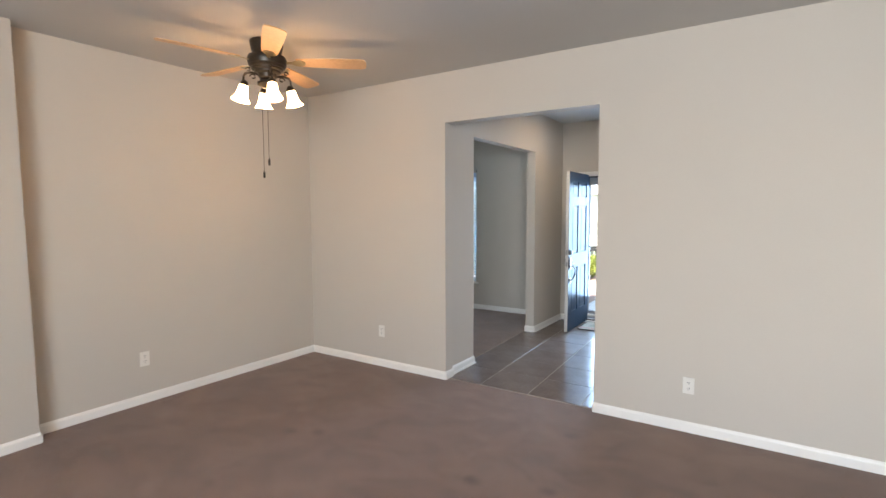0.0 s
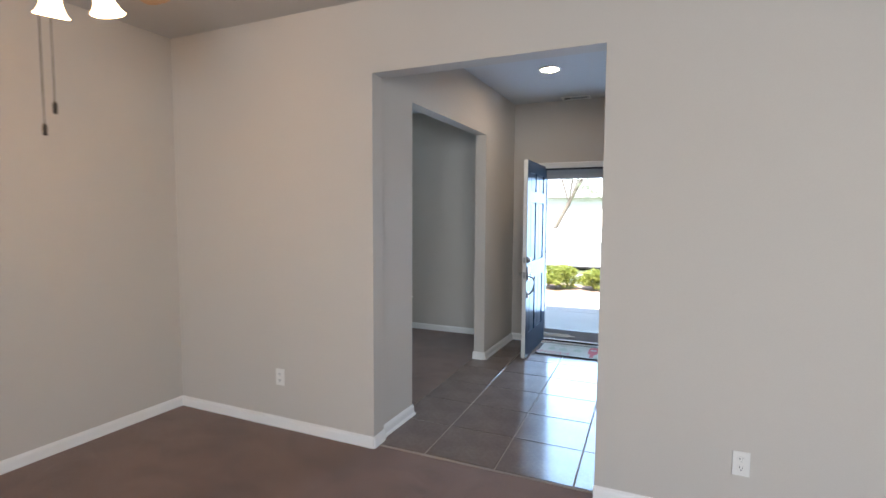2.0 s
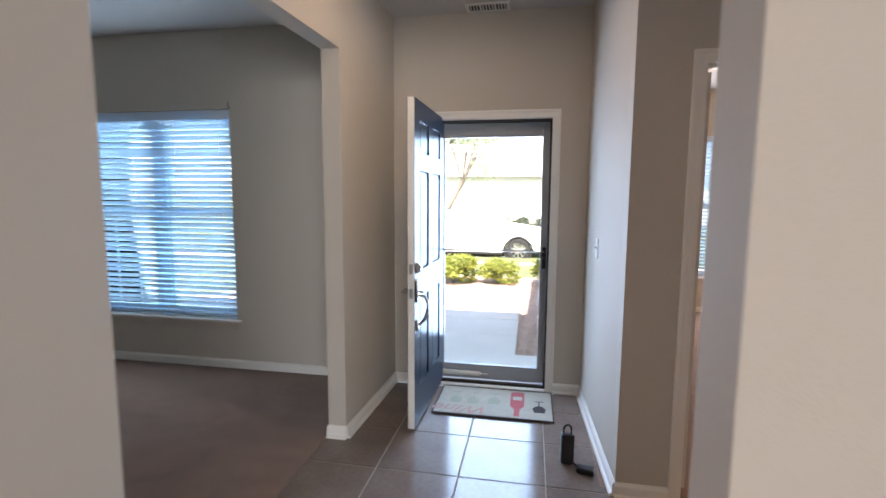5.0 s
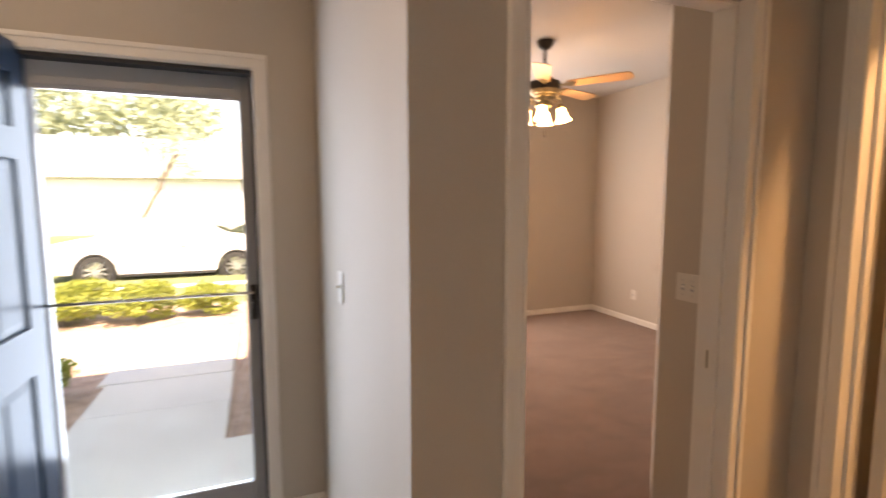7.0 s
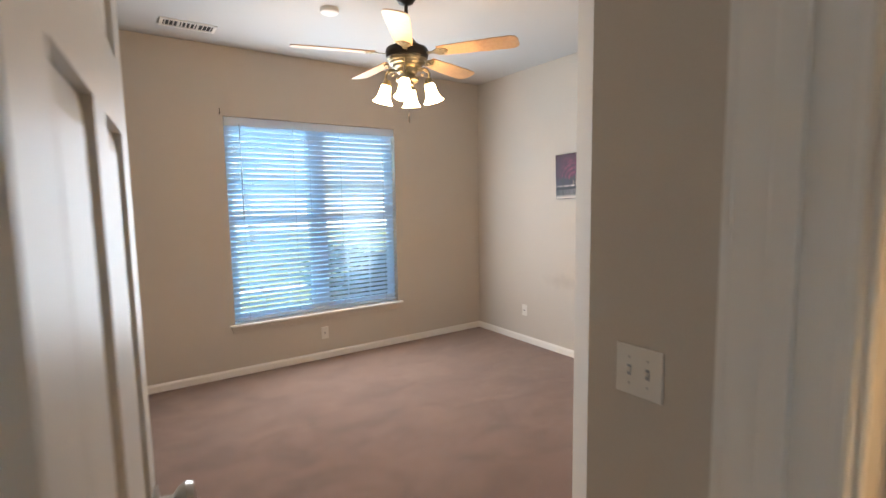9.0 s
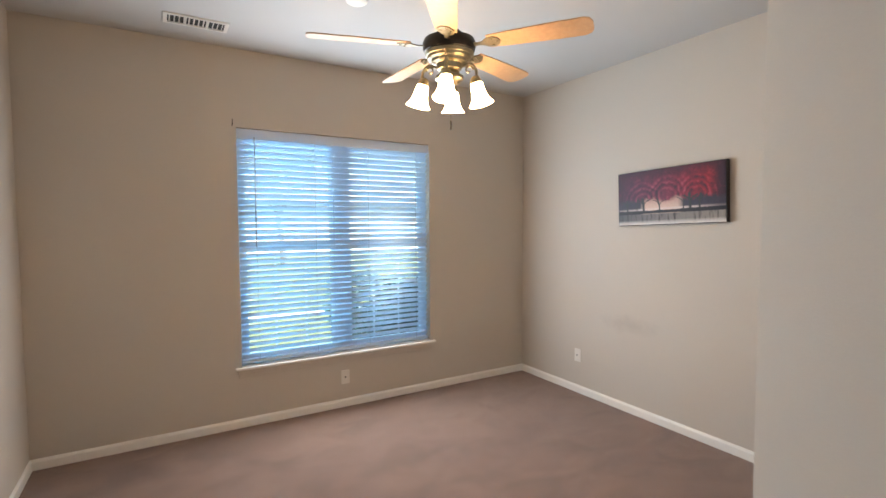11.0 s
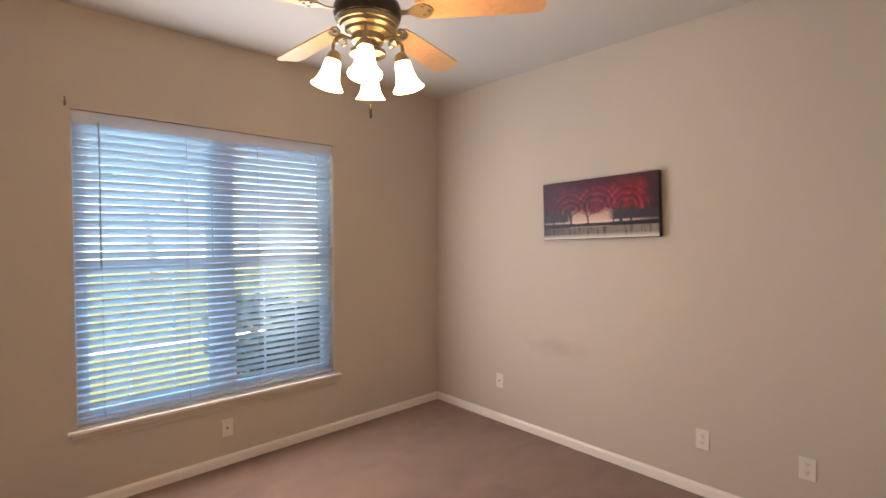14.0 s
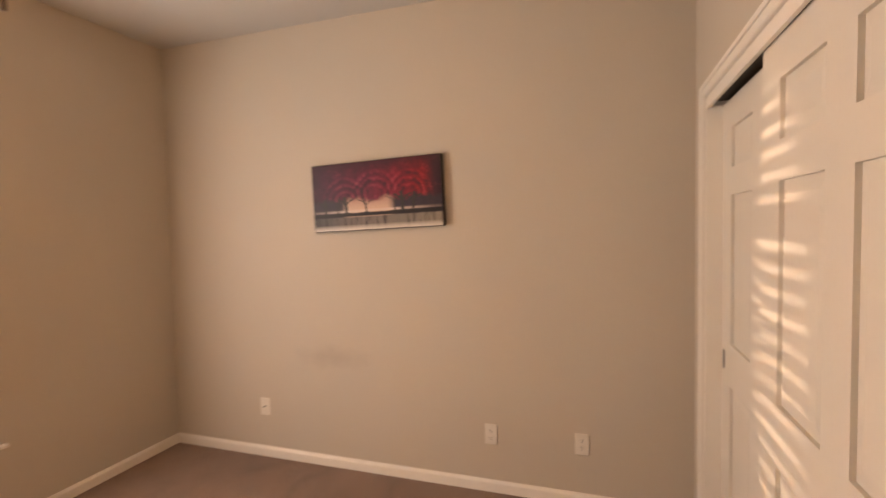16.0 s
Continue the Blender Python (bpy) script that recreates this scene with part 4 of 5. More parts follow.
def register(name, x, y, z, w, d, label, rz=0):
    v = thing(name, label, "ceiling vent", pose(x, y, z, 0, 0, rz))
    bm = bmesh.new()
    for a, b, c, e in ((-w / 2, w / 2, -d / 2, -d / 2 + 0.022), (-w / 2, w / 2, d / 2 - 0.022, d / 2), (-w / 2, -w / 2 + 0.022, -d / 2 + 0.022, d / 2 - 0.022), (w / 2 - 0.022, w / 2, -d / 2 + 0.022, d / 2 - 0.022),
                       (-w / 6 - 0.006, -w / 6 + 0.006, -d / 2 + 0.022, d / 2 - 0.022), (w / 6 - 0.006, w / 6 + 0.006, -d / 2 + 0.022, d / 2 - 0.022)):
        box(bm, a, b, c, e, -0.008, -0.0005)
    part("frame", bm, M_PLASTIC, v)
    # flat dark sheet stands for the shade of a duct; none is cut
    bm = bmesh.new()
    box(bm, -w / 2 + 0.02, w / 2 - 0.02, -d / 2 + 0.02, d / 2 - 0.02, -0.0012, -0.0004)
    part("backing", bm, M_SLOT, v, "dark sheet painted as duct shade behind the slats")
    n = 12
    bm = bmesh.new()
    box(bm, -0.0045, 0.0045, -d / 2 + 0.022, d / 2 - 0.022, -0.0006, 0.0006)
    me = mesh_of("slat", bm, M_PLASTIC)
    for k in range(n):
        xx = -w / 2 + 0.034 + (w - 0.068) * k / (n - 1)
        s = new("slat", me)
        s.parent = v
        s.matrix_basis = pose(xx, 0, -0.005, 0, 40 if xx < -w / 6 else (-40 if xx > w / 6 else 15), 0)
    return v


register("ceiling_vent", 0.18, 9.29, HB, 0.36, 0.16, "white metal ceiling vent near the bedroom window")
register("ceiling_vent", -1.49, 6.63, H, 0.30, 0.15, "white metal ceiling vent above the front door")
sm = thing("smoke_detector", "round white smoke detector on the bedroom ceiling", "smoke detector", pose(0.926, 8.49, HB))
bm = bmesh.new()
lathe(bm, [(0.0, -0.032), (0.045, -0.032), (0.058, -0.024), (0.062, -0.01), (0.062, -0.0005)], 28)
part("cover", bm, M_PLASTIC, sm, smooth=True)


def plate(bm, w, h):
    box(bm, -w / 2, w / 2, -0.006, -0.0004, -h / 2, h / 2, bevel=0.003)


def outlet(m, label="white duplex outlet plate on the wall", blank=False):
    o = thing("wall_outlet", label, "outlet", m, group="wall outlets")
    bm = bmesh.new()
    plate(bm, 0.072, 0.116)
    part("cover_plate", bm, M_PLASTIC, o)
    if blank:
        bm = bmesh.new()
        lathe(bm, [(0.006, 0.006), (0.006, 0.012), (0.0, 0.012)], 10, pose(0, 0, 0, 90, 0, 0))
        part("jack", bm, M_SLOT, o)
        return o
    for z in (-0.02, 0.02):
        bm = bmesh.new()
        lathe(bm, [(0.0165, 0.0058), (0.0165, 0.0078), (0.015, 0.0085), (0, 0.0086)], 18, pose(0, 0, z, 90, 0, 0))
        s = part("socket", bm, M_PLASTIC, o)
        # slots are dark pieces on the socket, their shade painted
        bm = bmesh.new()
        for x in (-0.006, 0.006):
            box(bm, x - 0.0013, x + 0.0013, -0.0092, -0.0084, z - 0.001, z + 0.008)
        lathe(bm, [(0.0026, 0.0084), (0.0026, 0.0092), (0, 0.0093)], 8, pose(0, 0, z - 0.008, 90, 0, 0))
        part("slots", bm, M_SLOT, s)
    return o


def switch(m, gang, label):
    o = thing("light_switch", label, "switch", m)
    bm = bmesh.new()
    plate(bm, 0.07 + 0.046 * (gang - 1), 0.116)
    part("cover_plate", bm, M_PLASTIC, o)
    for k in range(gang):
        x = (k - (gang - 1) / 2) * 0.046
        bm = bmesh.new()
        box(bm, x - 0.005, x + 0.005, -0.0068, -0.0061, -0.012, 0.012)
        part("toggle_slot", bm, M_CORD, o)
        bm = bmesh.new()
        vs = box(bm, x - 0.004, x + 0.004, -0.020, -0.0069, -0.004, 0.006, bevel=0.001)
        bmesh.ops.rotate(bm, cent=(x, -0.006, 0), matrix=Matrix.Rotation(radians(-22), 3, 'X'), verts=bm.verts)
        part("toggle", bm, M_PLASTIC, o)
        bm = bmesh.new()
        for z in (-0.03, 0.03):
            lathe(bm, [(0.003, 0.0061), (0.003, 0.0071), (0, 0.0072)], 8, pose(x, 0, z, 90, 0, 0))
        part("screw", bm, M_NICKEL, o)
    return o


def on_wall(x, y, z, face):
    """face: the way the plate looks, in degrees from -y, anticlockwise."""
    return pose(x, y, z, 0, 0, face)


outlet(on_wall(dining_x(2.03), 2.03, 0.36, 87))
outlet(on_wall(-3.01, YA, 0.355, 0))
outlet(on_wall(-0.296, YA, 0.33, 0))
outlet(on_wall(3.106, 7.371, 0.33, -90))
outlet(on_wall(3.106, 6.88, 0.333, -90))
outlet(on_wall(3.106, 8.898, 0.335, -90), "white cable outlet plate on the wall", True)
outlet(on_wall(1.224, 9.655, 0.248, 0), "white cable outlet plate under the window", True)
switch(on_wall(0.61, 5.948, 1.096, -90), 2, "white double toggle light switch plate")
switch(on_wall(east_x(6.25), 6.25, 1.14, -87.4), 1, "white toggle light switch plate beside the front door")

# painting on the bedroom wall
pt = thing("canvas_painting", "stretched canvas painting of crimson trees by pale water", "painting", pose(3.105, 8.036, 1.694, -1.9, 0, 0))
bm = bmesh.new()
box(bm, -0.036, 0, -0.42, 0.42, -0.203, 0.203, bevel=0.003)
part("canvas", bm, M_BLACK, pt, "black wrapped canvas edge")
bm = bmesh.new()
box(bm, -0.0385, -0.0365, -0.414, 0.414, -0.199, 0.199)
part("painted_front", bm, M_PICTURE, pt, "painted crimson trees and water")
for y, w, lean, top in ((0.331, 0.017, 0.004, 0.09), (0.248, 0.011, -0.004, 0.10), (0.190, 0.024, 0.006, 0.10), (0.058, 0.014, 0.010, 0.09), (-0.124, 0.011, -0.006, 0.10), (-0.174, 0.026, 0.004, 0.11), (-0.240, 0.018, -0.005, 0.10)):
    bm = bmesh.new()
    z0 = -0.098
    tube(bm, [(0, y, z0), (0, y + lean * 0.3, z0 + top * 0.4), (0, y + lean, z0 + top * 0.75), (0, y + lean * 2, z0 + top)], w * 0.42, 6)
    for way in (-1, 1):
        tube(bm, [(0, y + lean * 0.4, z0 + top * 0.45), (0, y + way * 0.022, z0 + top * 0.72), (0, y + way * 0.055, z0 + top * 0.86)], w * 0.18, 5)
    tube(bm, [(0, y - 0.03, z0 - 0.001), (0, y, z0 + 0.002), (0, y + 0.03, z0 - 0.001)], 0.003, 5)
    bmesh.ops.scale(bm, vec=(0.06, 1, 1), verts=bm.verts)
    bmesh.ops.translate(bm, vec=(-0.0388, 0, 0), verts=bm.verts)
    part("tree_trunk", bm, M_BLACK, pt, "dark painted trunk")

# door mat, lock box and phone-sized black case on the tiles
dm = thing("door_mat", "cream door mat printed with wine bottle and glasses", "door mat", pose(-1.385, 6.45, 0.006))
bm = bmesh.new()
box(bm, -0.395, 0.395, -0.225, 0.225, 0, 0.006, bevel=0.002)
part("cloth", bm, M_MAT, dm)
bm = bmesh.new()
for a, b, c, d in ((-0.405, 0.405, -0.235, -0.2255), (-0.405, 0.405, 0.2255, 0.235), (-0.405, -0.3955, -0.2255, 0.2255), (0.3955, 0.405, -0.2255, 0.2255)):
    box(bm, a, b, c, d, -0.0005, 0.007)
part("binding", bm, M_MATEDGE, dm, "dark bound edge")
bm = bmesh.new()
prism(bm, [(-0.018, -0.20), (0.018, -0.20), (0.018, -0.10), (0.048, -0.04), (0.048, 0.17), (0.03, 0.19), (-0.03, 0.19), (-0.048, 0.17), (-0.048, -0.04), (-0.018, -0.10)], 0.0062, 0.0072, pose(0.16, 0, 0))
part("bottle_print", bm, M_MATRED, dm, "red printed bottle")
bm = bmesh.new()
prism(bm, [(-0.032, 0.05), (0.032, 0.05), (0.032, 0.11), (-0.032, 0.11)], 0.0073, 0.0078, pose(0.16, 0, 0))
part("bottle_label_print", bm, M_MAT, dm)
for gx, mm, gy in ((-0.27, M_MATGREEN, 0.05), (-0.15, M_MATGREEN, 0.05), (0.0, M_MATGREEN, 0.06), (0.31, M_MATEDGE, -0.02)):
    bm = bmesh.new()
    for poly in ([(-0.035, -0.10), (0.035, -0.10), (0.045, -0.04), (0.02, 0.0), (-0.02, 0.0), (-0.045, -0.04)], [(-0.004, 0.0), (0.004, 0.0), (0.004, 0.07), (-0.004, 0.07)], [(-0.035, 0.07), (0.035, 0.07), (0.02, 0.08), (-0.02, 0.08)]):
        prism(bm, poly, 0.0062, 0.0070, pose(gx, gy, 0))
    part("glass_print", bm, mm, dm, "printed wine glass")
tx = bpy.data.curves.new("mat_word", 'FONT')
tx.body, tx.size, tx.extrude, tx.shear = "Wine", 0.17, 0.0006, 0.4
tob = new("mat_word", tx)
deps = bpy.context.evaluated_depsgraph_get()
me = bpy.data.meshes.new_from_object(tob.evaluated_get(deps))
bpy.data.objects.remove(tob)
me.materials.clear()
me.materials.append(M_MATPINK)
w = new("word_print", me)
w.parent = dm
w.matrix_basis = pose(-0.02, -0.10, 0.0068, 0, 0, 180)
tagged(w, "pale red printed script word")

lb = thing("key_lock_box", "black key lock box standing on the tiles", "lock box", pose(-0.935, 5.775, 0.0, 0, 0, 8))
bm = bmesh.new()
box(bm, -0.036, 0.036, -0.022, 0.022, 0.001, 0.165, bevel=0.008)
part("body", bm, M_BLKPLASTIC, lb)
bm = bmesh.new()
tube(bm, [(-0.02, 0, 0.15), (-0.021, 0, 0.19)] + [(-0.021 * math.cos(q), 0, 0.19 + 0.026 * math.sin(q)) for q in (0.5, 1.0, 1.57, 2.1, 2.6)] + [(0.021, 0, 0.19), (0.02, 0, 0.15)], 0.006, 8)
part("shackle", bm, M_BLKPLASTIC, lb, "black coated shackle", smooth=True)
bm = bmesh.new()
box(bm, -0.020, 0.020, -0.0225, -0.0203, 0.04, 0.12, bevel=0.0008)
part("dial_cover", bm, M_SLOT, lb)
kc = thing("key_case", "small black case lying on the tiles", "case", pose(-0.845, 5.69, 0.0, 0, 0, -12))
bm = bmesh.new()
box(bm, -0.045, 0.045, -0.03, 0.03, 0.001, 0.032, bevel=0.008)
part("shell", bm, M_BLKPLASTIC, kc)
bm = bmesh.new()
tube(bm, [(-0.04, 0.01, 0.02), (-0.065, 0.02, 0.03), (-0.08, 0.03, 0.02), (-0.085, 0.04, 0.006)], 0.005, 6)
part("strap", bm, M_BLKPLASTIC, kc)

# ---------- outside ----------
bm = bmesh.new()
bmesh.ops.create_grid(bm, x_segments=60, y_segments=60, size=400)
for v in bm.verts:
    d = max(0.0, v.co.y)
    v.co.z = -0.22 - (0.10 if 14.0 < d < 22 else 0.0)
tagged(part("ground", bm, M_GRASS), "clipped green lawn reaching into the distance", "ground", kind="structure")
structure("porch_slab", [(-2.75, -0.94, YF + 0.15, 7.83, -0.25, -0.10)], M_CONC, "pale concrete porch slab", "porch", bevel=0.008)
walkway = thing("walkway", "pale concrete front walk of separate slabs", "walkway", kind="structure")
for x0, x1, y0, y1 in ((-2.30, -1.285, 7.842, 8.535), (-2.30, -1.285, 8.545, 9.235), (-2.36, -1.30, 9.245, 9.99), (-3.60, -1.30, 10.0, 11.0), (-4.8, -3.61, 10.0, 11.0), (-6.0, -4.81, 10.0, 11.0)):
    bm = bmesh.new()
    box(bm, x0, x1, y0, y1, -0.25, -0.115 - 0.004 * ((int(y0 * 7)) % 2), bevel=0.008)
    part("slab", bm, M_CONC, walkway)
bm = bmesh.new()
for x0, x1, y0, y1 in ((-1.29, -0.2, 7.832, 12.6), (-6.4, -1.283, 11.01, 12.6), (-6.4, -2.29, 7.832, 9.998)):
    g = bmesh.ops.create_grid(bm, x_segments=30, y_segments=24, size=0.5)
    for v in g["verts"]:
        v.co = Vector((x0 + (v.co.x + 0.5) * (x1 - x0), y0 + (v.co.y + 0.5) * (y1 - y0), -0.135 + 0.02 * noise.noise((v.co.x * 40, v.co.y * 40, x0))))
tagged(part("mulch_bed", bm, M_MULCH), "reddish pine straw mulch beside the walk", "mulch", kind="stuff")
structure("road", [(-80, 80, 15.2, 22.0, -0.40, -0.34)], M_ROAD, "pale worn concrete street", "road")
structure("kerb", [(-80, 80, 14.9, 15.2, -0.45, -0.20)], M_CONC, "pale concrete kerb", "kerb", bevel=0.01)


def leaf_mesh(name, count, size, shape, material, seed):
    """Many small folded leaves scattered through an uneven crown."""
    r = random.Random(seed)
    verts, faces = [], []
    lobes = [(Vector((r.uniform(-1, 1), r.uniform(-1, 1), r.uniform(-0.7, 1))), r.uniform(0.35, 0.65)) for _ in range(9)]
    while len(faces) < count * 2:
        c, rad = r.choice(lobes)
        d = Vector((r.gauss(0, 1), r.gauss(0, 1), r.gauss(0, 1))).normalized() * rad * r.uniform(0.6, 1.05)
        p = c * 0.62 + d
        p = Vector((p.x * shape[0], p.y * shape[1], p.z * shape[2]))
        q = Euler((r.uniform(0, 6.3), r.uniform(0, 6.3), r.uniform(0, 6.3))).to_matrix()
        s = size * r.uniform(0.6, 1.3)
        k = len(verts)
        for a in ((0, -s, 0), (s * 0.45, 0, s * 0.1), (0, s, 0), (-s * 0.45, 0, s * 0.1)):
            verts.append(p + q @ Vector(a))
        faces += [(k, k + 1, k + 2), (k, k + 2, k + 3)]
    me = bpy.data.meshes.new(name)
    me.from_pydata(verts, [], faces)
    me.materials.append(material)
    return me


dark_me = leaf_mesh("leaves", 2600, 0.045, (0.52, 0.42, 0.34), M_BUSH, 4)
shrub_me = leaf_mesh("leaves", 2600, 0.045, (0.52, 0.42, 0.34), M_HEDGE, 3)
for k, (x, y, s) in enumerate(((-0.75, 11.8, 0.95), (-1.75, 11.9, 0.85), (-2.55, 11.75, 1.0), (-3.35, 11.85, 1.05), (-4.2, 11.8, 0.95), (-5.1, 11.9, 1.0), (-2.72, 9.0, 0.6), (2.3, 10.95, 1.5), (3.15, 11.0, 1.6))):
    sh = thing("hedge_shrub", "dark green shrub below the bedroom window" if x > 2 else "rounded bright green clipped shrub in mulch", "shrub", pose(x, y, -0.15, 0, 0, 50 * k), group="hedge shrubs")
    sh.scale = (s, s, s * 0.78 if y > 11.2 else s)
    bm = bmesh.new()
    tube(bm, [(0, 0, 0), (0.01, 0, 0.15), (0.05, 0.03, 0.3)], 0.02, 6)
    tube(bm, [(0, 0, 0.08), (-0.08, 0.05, 0.3)], 0.014, 6)
    part("stem", bm, M_BARK, sh)
    o = new("leaves", dark_me if x > 2 else shrub_me)
    o.parent = sh
    o.matrix_basis = pose(0, 0, 0.36)

crown_me = leaf_mesh("crown", 2100, 0.17, (2.6, 2.6, 1.9), M_TREE, 8)
thin_me = leaf_mesh("crown", 900, 0.13, (2.6, 2.6, 1.9), M_TREE, 9)
for x, y, h, lean, s in ((-5.3, 25.5, 3.4, 1.5, 0.55), (-16, 46, 6, 0.5, 2.0), (-9, 48, 6.5, -0.4, 2.1), (8, 46, 6.5, 0, 2.0), (-25, 47, 6, 0, 2.1), (4.5, 27, 3.0, -0.3, 0.8)):
    t = thing("tree", "leafy tree with a slender leaning trunk" if s < 1 else "tall leafy tree behind the houses", "tree", pose(x, y, -0.3))
    bm = bmesh.new()
    pts = [(0, 0, 0), (lean * 0.2, 0, h * 0.35), (lean * 0.6, 0.1, h * 0.7), (lean, 0.1, h * 1.05)]
    for a, b, r in zip(pts, pts[1:], (0.16, 0.125, 0.09)):
        tube(bm, [a, b], r * (0.6 + 0.4 * s), 8)
    for k in range(5):
        q = k * 1.3
        tube(bm, [pts[2], (pts[2][0] + 0.9 * s * math.cos(q), 0.9 * s * math.sin(q), h * 1.1)], 0.04 * (0.6 + 0.4 * s), 6)
    part("trunk", bm, M_BARK, t)
    o = new("crown", thin_me if s < 1 else crown_me)
    o.parent = t
    o.matrix_basis = pose(lean, 0.1, h + 1.1 * s, 0, 0, x * 17) @ Matrix.Diagonal((s, s, s, 1))
    if lean > 1:
        o = new("crown", thin_me)
        o.parent = t
        o.matrix_basis = pose(lean * 1.3, 0.1, h * 0.85, 0, 0, 70) @ Matrix.Diagonal((0.42, 0.4, 0.3, 1))


bush_me = leaf_mesh("leaves", 1500, 0.06, (0.62, 0.5, 0.42), M_BUSH, 12)
for k, (x, y) in enumerate(((-2.3, 24.0), (-1.5, 24.1), (-0.7, 24.0), (0.2, 24.1), (1.1, 24.0))):
    sh = thing("street_bush", "low dark green bush across the street", "bush", pose(x, y, -0.25, 0, 0, 70 * k), group="bushes across the street")
    bm = bmesh.new()
    tube(bm, [(0, 0, 0), (0.02, 0, 0.2), (0.06, 0.04, 0.4)], 0.03, 6)
    part("stem", bm, M_BARK, sh)
    o = new("leaves", bush_me)
    o.parent = sh
    o.matrix_basis = pose(0, 0, 0.5)


def far_house(x, y, w, d, eave, ridge, label):
    h = thing("house", label, "house", pose(x, y, -0.3))
    bm = bmesh.new()
    box(bm, -w / 2, w / 2, 0, d, 0, eave)
    part("wall", bm, M_SIDING, h, "pale lap siding")
    bm = bmesh.new()
    prism(bm, [(-0.5, eave), (d + 0.5, eave), (d / 2, ridge)], -w / 2 - 0.4, w / 2 + 0.4, Matrix(((0, 0, 1, 0), (1, 0, 0, 0), (0, 1, 0, 0), (0, 0, 0, 1))))
    part("roof", bm, M_ROOF, h)
    for k in range(int(eave / 0.2)):
        bm = bmesh.new()
        box(bm, -w / 2, w / 2, -0.012, 0.0, 0.2 * k + 0.005, 0.2 * k + 0.195)
        part("siding_board", bm, M_SIDING, h)
    for wx in (-w * 0.32, -w * 0.12, w * 0.14, w * 0.36):
        bm = bmesh.new()
        for a, b, c, e in ((-0.55, -0.47, 0.8, 2.3), (0.47, 0.55, 0.8, 2.3), (-0.47, 0.47, 2.2, 2.3), (-0.47, 0.47, 0.8, 0.9), (-0.47, 0.47, 1.5, 1.56)):
            box(bm, wx + a, wx + b, -0.06, -0.013, c, e)
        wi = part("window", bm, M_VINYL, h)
        bm = bmesh.new()
        box(bm, wx - 0.47, wx + 0.47, -0.03, -0.0135, 0.9, 2.2)
        part("pane", bm, M_HOUSEGLASS, wi)
    return h


far_house(-7, 33, 13, 9, 2.9, 5.4, "single-storey pale siding house across the street")
far_house(9, 34, 12, 9, 2.9, 5.2, "single-storey pale siding house with shingle roof")

# parked car
car = thing("parked_car", "white saloon car parked at the kerb", "car", pose(-2.85, 17.1, -0.34))
SIDEWAYS = Matrix(((1, 0, 0, 0), (0, 0, 1, 0), (0, 1, 0, 0), (0, 0, 0, 1)))


def draw_in(bm):
    """Lean the cabin's sides inwards above the waistline."""
    for v in bm.verts:
        v.co.y *= 1 - 0.34 * max(0.0, v.co.z - 0.90)


bm = bmesh.new()
side = [(-2.25, 0.32), (-2.30, 0.60), (-2.22, 0.84), (-2.05, 0.92), (-1.50, 0.95), (-1.05, 1.22), (-0.70, 1.38), (-0.3, 1.44), (0.15, 1.43), (0.45, 1.36), (1.10, 1.00), (1.9, 0.88), (2.20, 0.76), (2.32, 0.56), (2.30, 0.36), (2.2, 0.28),
        (1.78, 0.28), (1.72, 0.5), (1.55, 0.64), (1.35, 0.68), (1.15, 0.64), (0.98, 0.5), (0.92, 0.26), (-0.92, 0.26), (-0.98, 0.5), (-1.15, 0.64), (-1.35, 0.68), (-1.55, 0.64), (-1.72, 0.5), (-1.78, 0.28)]
prism(bm, side, -0.86, 0.86, SIDEWAYS)
draw_in(bm)
rim_edges = [e for e in bm.edges if abs(e.verts[0].co.y - e.verts[1].co.y) < 0.12 and max(v.co.z for v in e.verts) > 0.70]
bmesh.ops.bevel(bm, geom=rim_edges, offset=0.05, segments=3, profile=0.6, affect='EDGES', clamp_overlap=True)
part("body", bm, M_CAR, car, smooth=True)
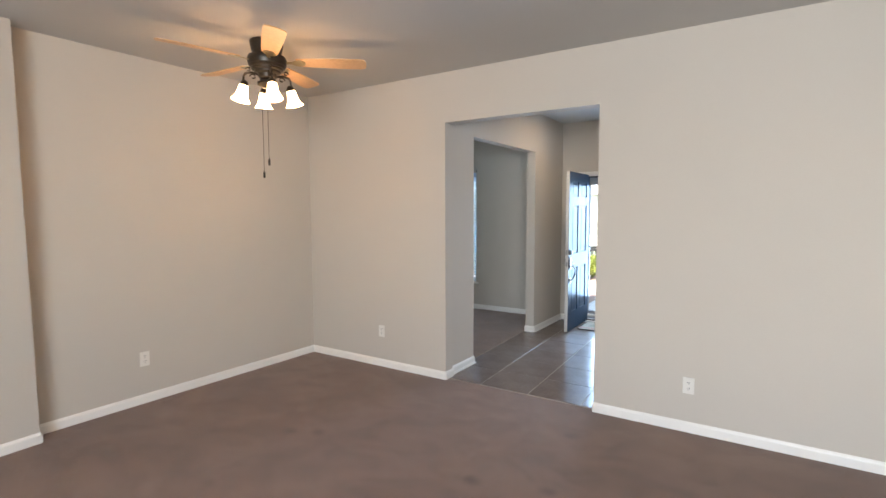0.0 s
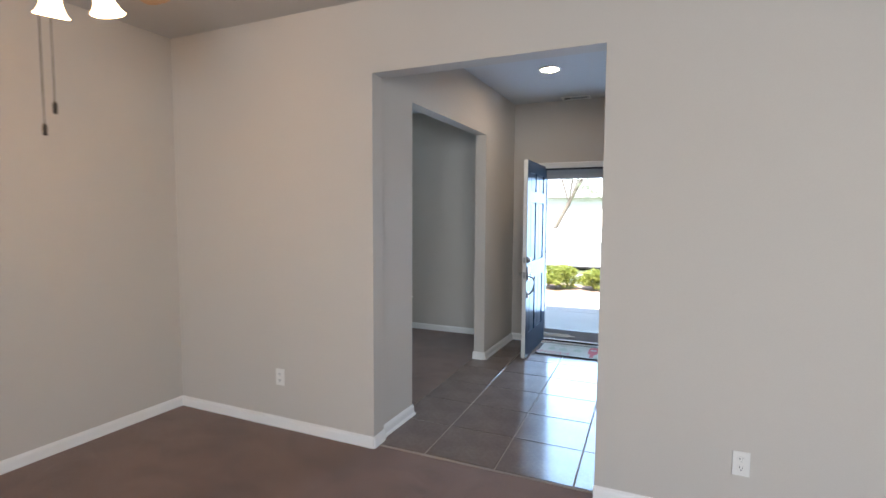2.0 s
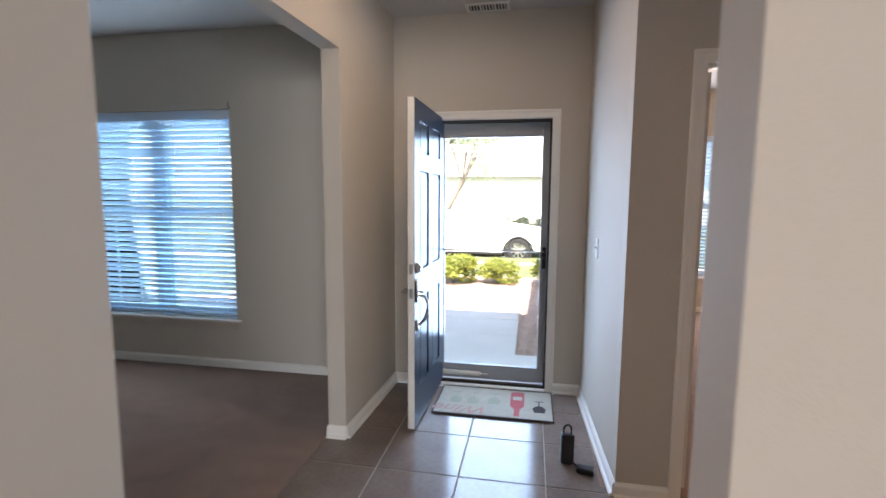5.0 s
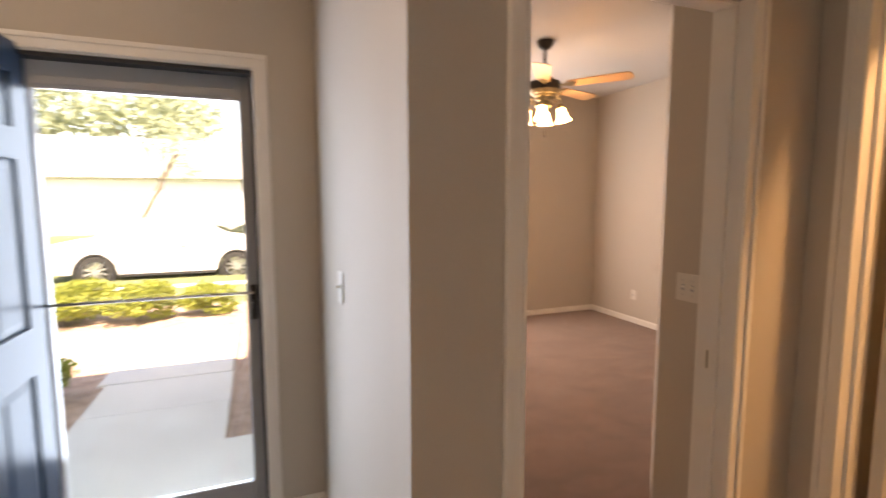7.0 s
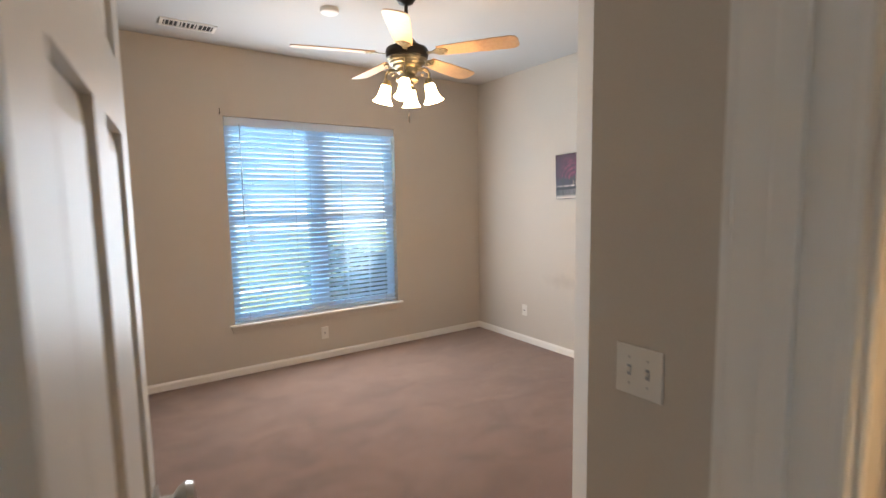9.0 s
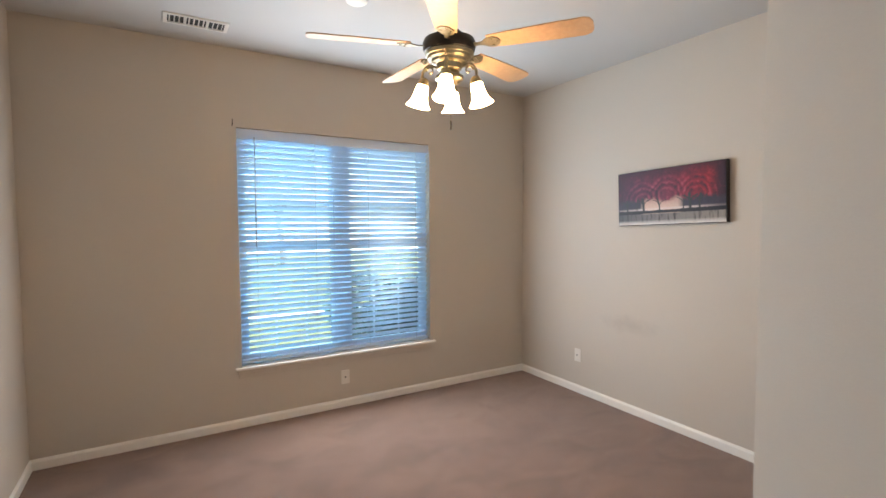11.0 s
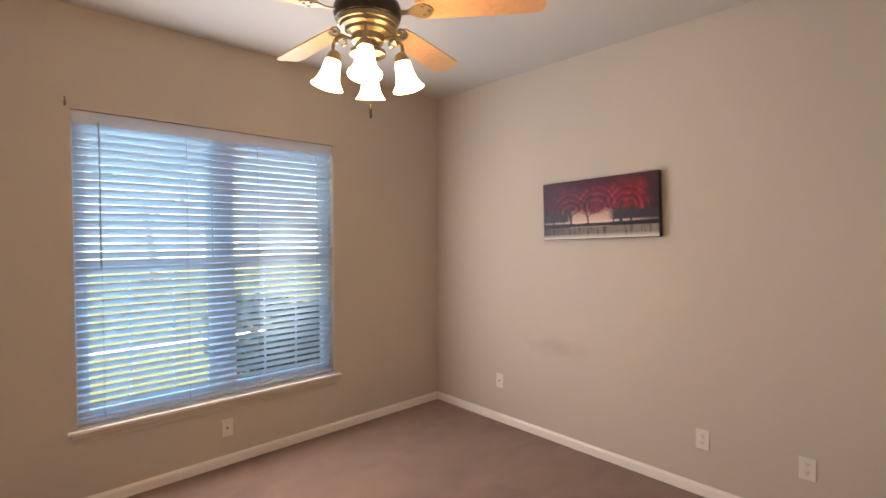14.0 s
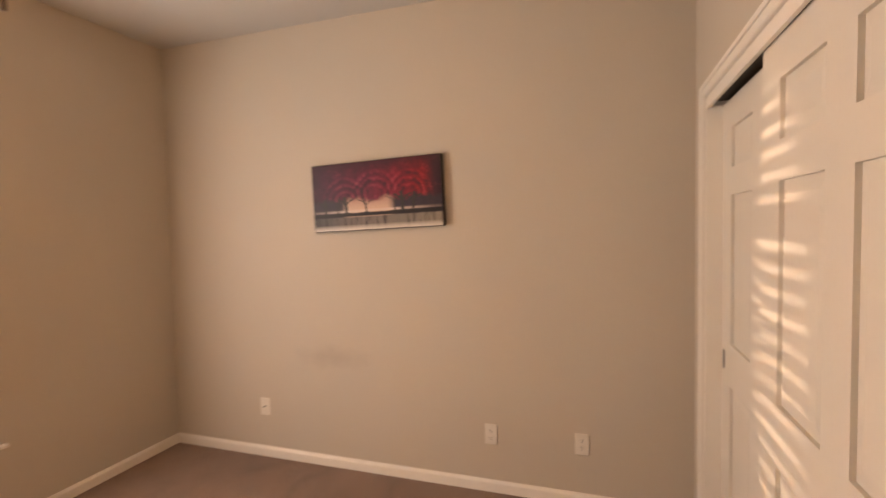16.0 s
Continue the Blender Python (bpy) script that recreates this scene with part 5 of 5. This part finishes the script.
for sy in (-1, 1):
    for poly in ([(-1.30, 0.97), (-0.98, 1.19), (-0.68, 1.32), (-0.33, 1.37), (-0.33, 0.97)], [(-0.25, 0.97), (-0.25, 1.375), (0.12, 1.36), (0.42, 1.29), (0.92, 1.02), (0.86, 0.97)]):
        bm = bmesh.new()
        prism(bm, poly, sy * 0.862, sy * 0.868, SIDEWAYS)
        draw_in(bm)
        part("side_window", bm, M_CARGLASS, car)
    bm = bmesh.new()
    box(bm, -0.91, 0.91, sy * 0.85 - 0.03, sy * 0.85 + 0.03, 0.20, 0.262, bevel=0.01)
    part("sill", bm, M_TYRE, car, "dark lower sill")
    bm = bmesh.new()
    box(bm, 0.78, 0.90, sy * 0.97 - 0.07, sy * 0.97 + 0.07, 0.98, 1.09, bevel=0.03)
    box(bm, 0.82, 0.86, sy * 0.87 - 0.05, sy * 0.87 + 0.05, 0.99, 1.02)
    part("wing_mirror", bm, M_CAR, car)
    for hx in (-0.62, 0.30):
        bm = bmesh.new()
        box(bm, hx - 0.09, hx + 0.09, sy * 0.872 - 0.012, sy * 0.872 + 0.012, 0.82, 0.845, bevel=0.006)
        part("door_handle", bm, M_RIM, car)
    for sx in (-0.29, 0.93):
        bm = bmesh.new()
        box(bm, sx - 0.004, sx + 0.004, sy * 0.8605 - 0.001, sy * 0.8605 + 0.001, 0.32, 0.88)
        part("door_seam", bm, M_SLOT, car)
    for wx in (-1.35, 1.35):
        bm = bmesh.new()
        lathe(bm, [(0.345, -0.012), (0.345, 0.012), (0.385, 0.012), (0.385, -0.012)], 24, pose(wx, sy * 0.856, 0.325, 90, 0, 0), caps=False)
        part("wheel_arch", bm, M_TYRE, car, "dark wheel arch lip")
        bm = bmesh.new()
        lathe(bm, [(0.21, -0.1), (0.30, -0.1), (0.325, -0.08), (0.325, 0.08), (0.30, 0.1), (0.21, 0.1)], 28, pose(wx, sy * 0.76, 0.325, 90, 0, 0), caps=False)
        wh = part("wheel", bm, M_TYRE, car, "black tyre")
        bm = bmesh.new()
        lathe(bm, [(0.212, -0.09), (0.20, 0.0), (0.212, 0.09)], 24, pose(wx, sy * 0.76, 0.325, 90, 0, 0), caps=False)
        for q in range(10):
            vs = box(bm, -0.018, 0.018, -0.012, 0.012, 0.02, 0.205)
            bmesh.ops.transform(bm, matrix=pose(wx, sy * 0.85, 0.325, 0, q * 36, 0), verts=vs)
        lathe(bm, [(0.05, -0.015), (0.05, 0.015), (0, 0.016)], 12, pose(wx, sy * 0.85, 0.325, 90, 0, 0))
        part("rim", bm, M_RIM, wh)
    bm = bmesh.new()
    box(bm, 2.14, 2.27, sy * 0.70 - 0.17, sy * 0.70 + 0.17, 0.62, 0.74, bevel=0.03)
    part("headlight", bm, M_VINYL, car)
    bm = bmesh.new()
    box(bm, -2.285, -2.18, sy * 0.72 - 0.15, sy * 0.72 + 0.15, 0.68, 0.82, bevel=0.02)
    part("tail_light", bm, M_MATRED, car, "red tail light")

# spot lamp added in place of street-reflected sun through the bedroom blind
glint = bpy.data.lights.new("glint_stand_in_spot", 'SPOT')
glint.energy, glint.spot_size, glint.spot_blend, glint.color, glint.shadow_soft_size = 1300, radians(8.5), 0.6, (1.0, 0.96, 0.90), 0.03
ob = new("glint_stand_in_spot", glint)
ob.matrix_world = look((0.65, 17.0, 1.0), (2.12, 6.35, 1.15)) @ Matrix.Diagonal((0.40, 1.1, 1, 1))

# ---------- floor tiles ----------
tile_floor = thing("floor_entry", "grey-brown glazed ceramic tile floor with pale grout", "floor", kind="structure")
bm = bmesh.new()
box(bm, -2.345, EX, 3.79, YF - 0.03, -0.12, -0.003)
box(bm, EX + 0.0002, 0.67, 4.45, 5.572, -0.12, -0.003)
box(bm, WX - 0.085, -0.94, 3.782, 3.7899, -0.02, 0.004)
part("grout_bed", bm, M_GROUT, tile_floor)
GX, GY, ST, SY, GAP = -1.50, 5.955, 0.447, 0.430, 0.0035
cache = {}
for rx0, rx1, ry0, ry1 in ((-2.345, EX, 3.79, YF - 0.03), (EX + 0.001, 0.67, 4.45, 5.572)):
    for i in range(-4, 7):
        for j in range(-6, 3):
            x0, x1 = max(GX + ST * i, rx0) + GAP, min(GX + ST * (i + 1), rx1) - GAP
            y0, y1 = max(GY + SY * j, ry0) + GAP, min(GY + SY * (j + 1), ry1) - GAP
            if x1 - x0 < 0.02 or y1 - y0 < 0.02:
                continue
            key = (round(x1 - x0, 3), round(y1 - y0, 3))
            if key not in cache:
                bm = bmesh.new()
                w2, d2, e = key[0] / 2, key[1] / 2, 0.002
                lo = [bm.verts.new(p) for p in ((-w2, -d2, -0.006), (w2, -d2, -0.006), (w2, d2, -0.006), (-w2, d2, -0.006))]
                md = [bm.verts.new(p) for p in ((-w2, -d2, -0.002), (w2, -d2, -0.002), (w2, d2, -0.002), (-w2, d2, -0.002))]
                hi = [bm.verts.new(p) for p in ((-w2 + e, -d2 + e, 0), (w2 - e, -d2 + e, 0), (w2 - e, d2 - e, 0), (-w2 + e, d2 - e, 0))]
                bm.faces.new(hi)
                for a, b in ((lo, md), (md, hi)):
                    for k in range(4):
                        bm.faces.new((a[k], a[(k + 1) % 4], b[(k + 1) % 4], b[k]))
                cache[key] = mesh_of("tile", bm, M_TILE)
            t = new("tile", cache[key])
            t.parent = tile_floor
            t.matrix_basis = pose((x0 + x1) / 2, (y0 + y1) / 2, random.uniform(-0.0004, 0.0004))
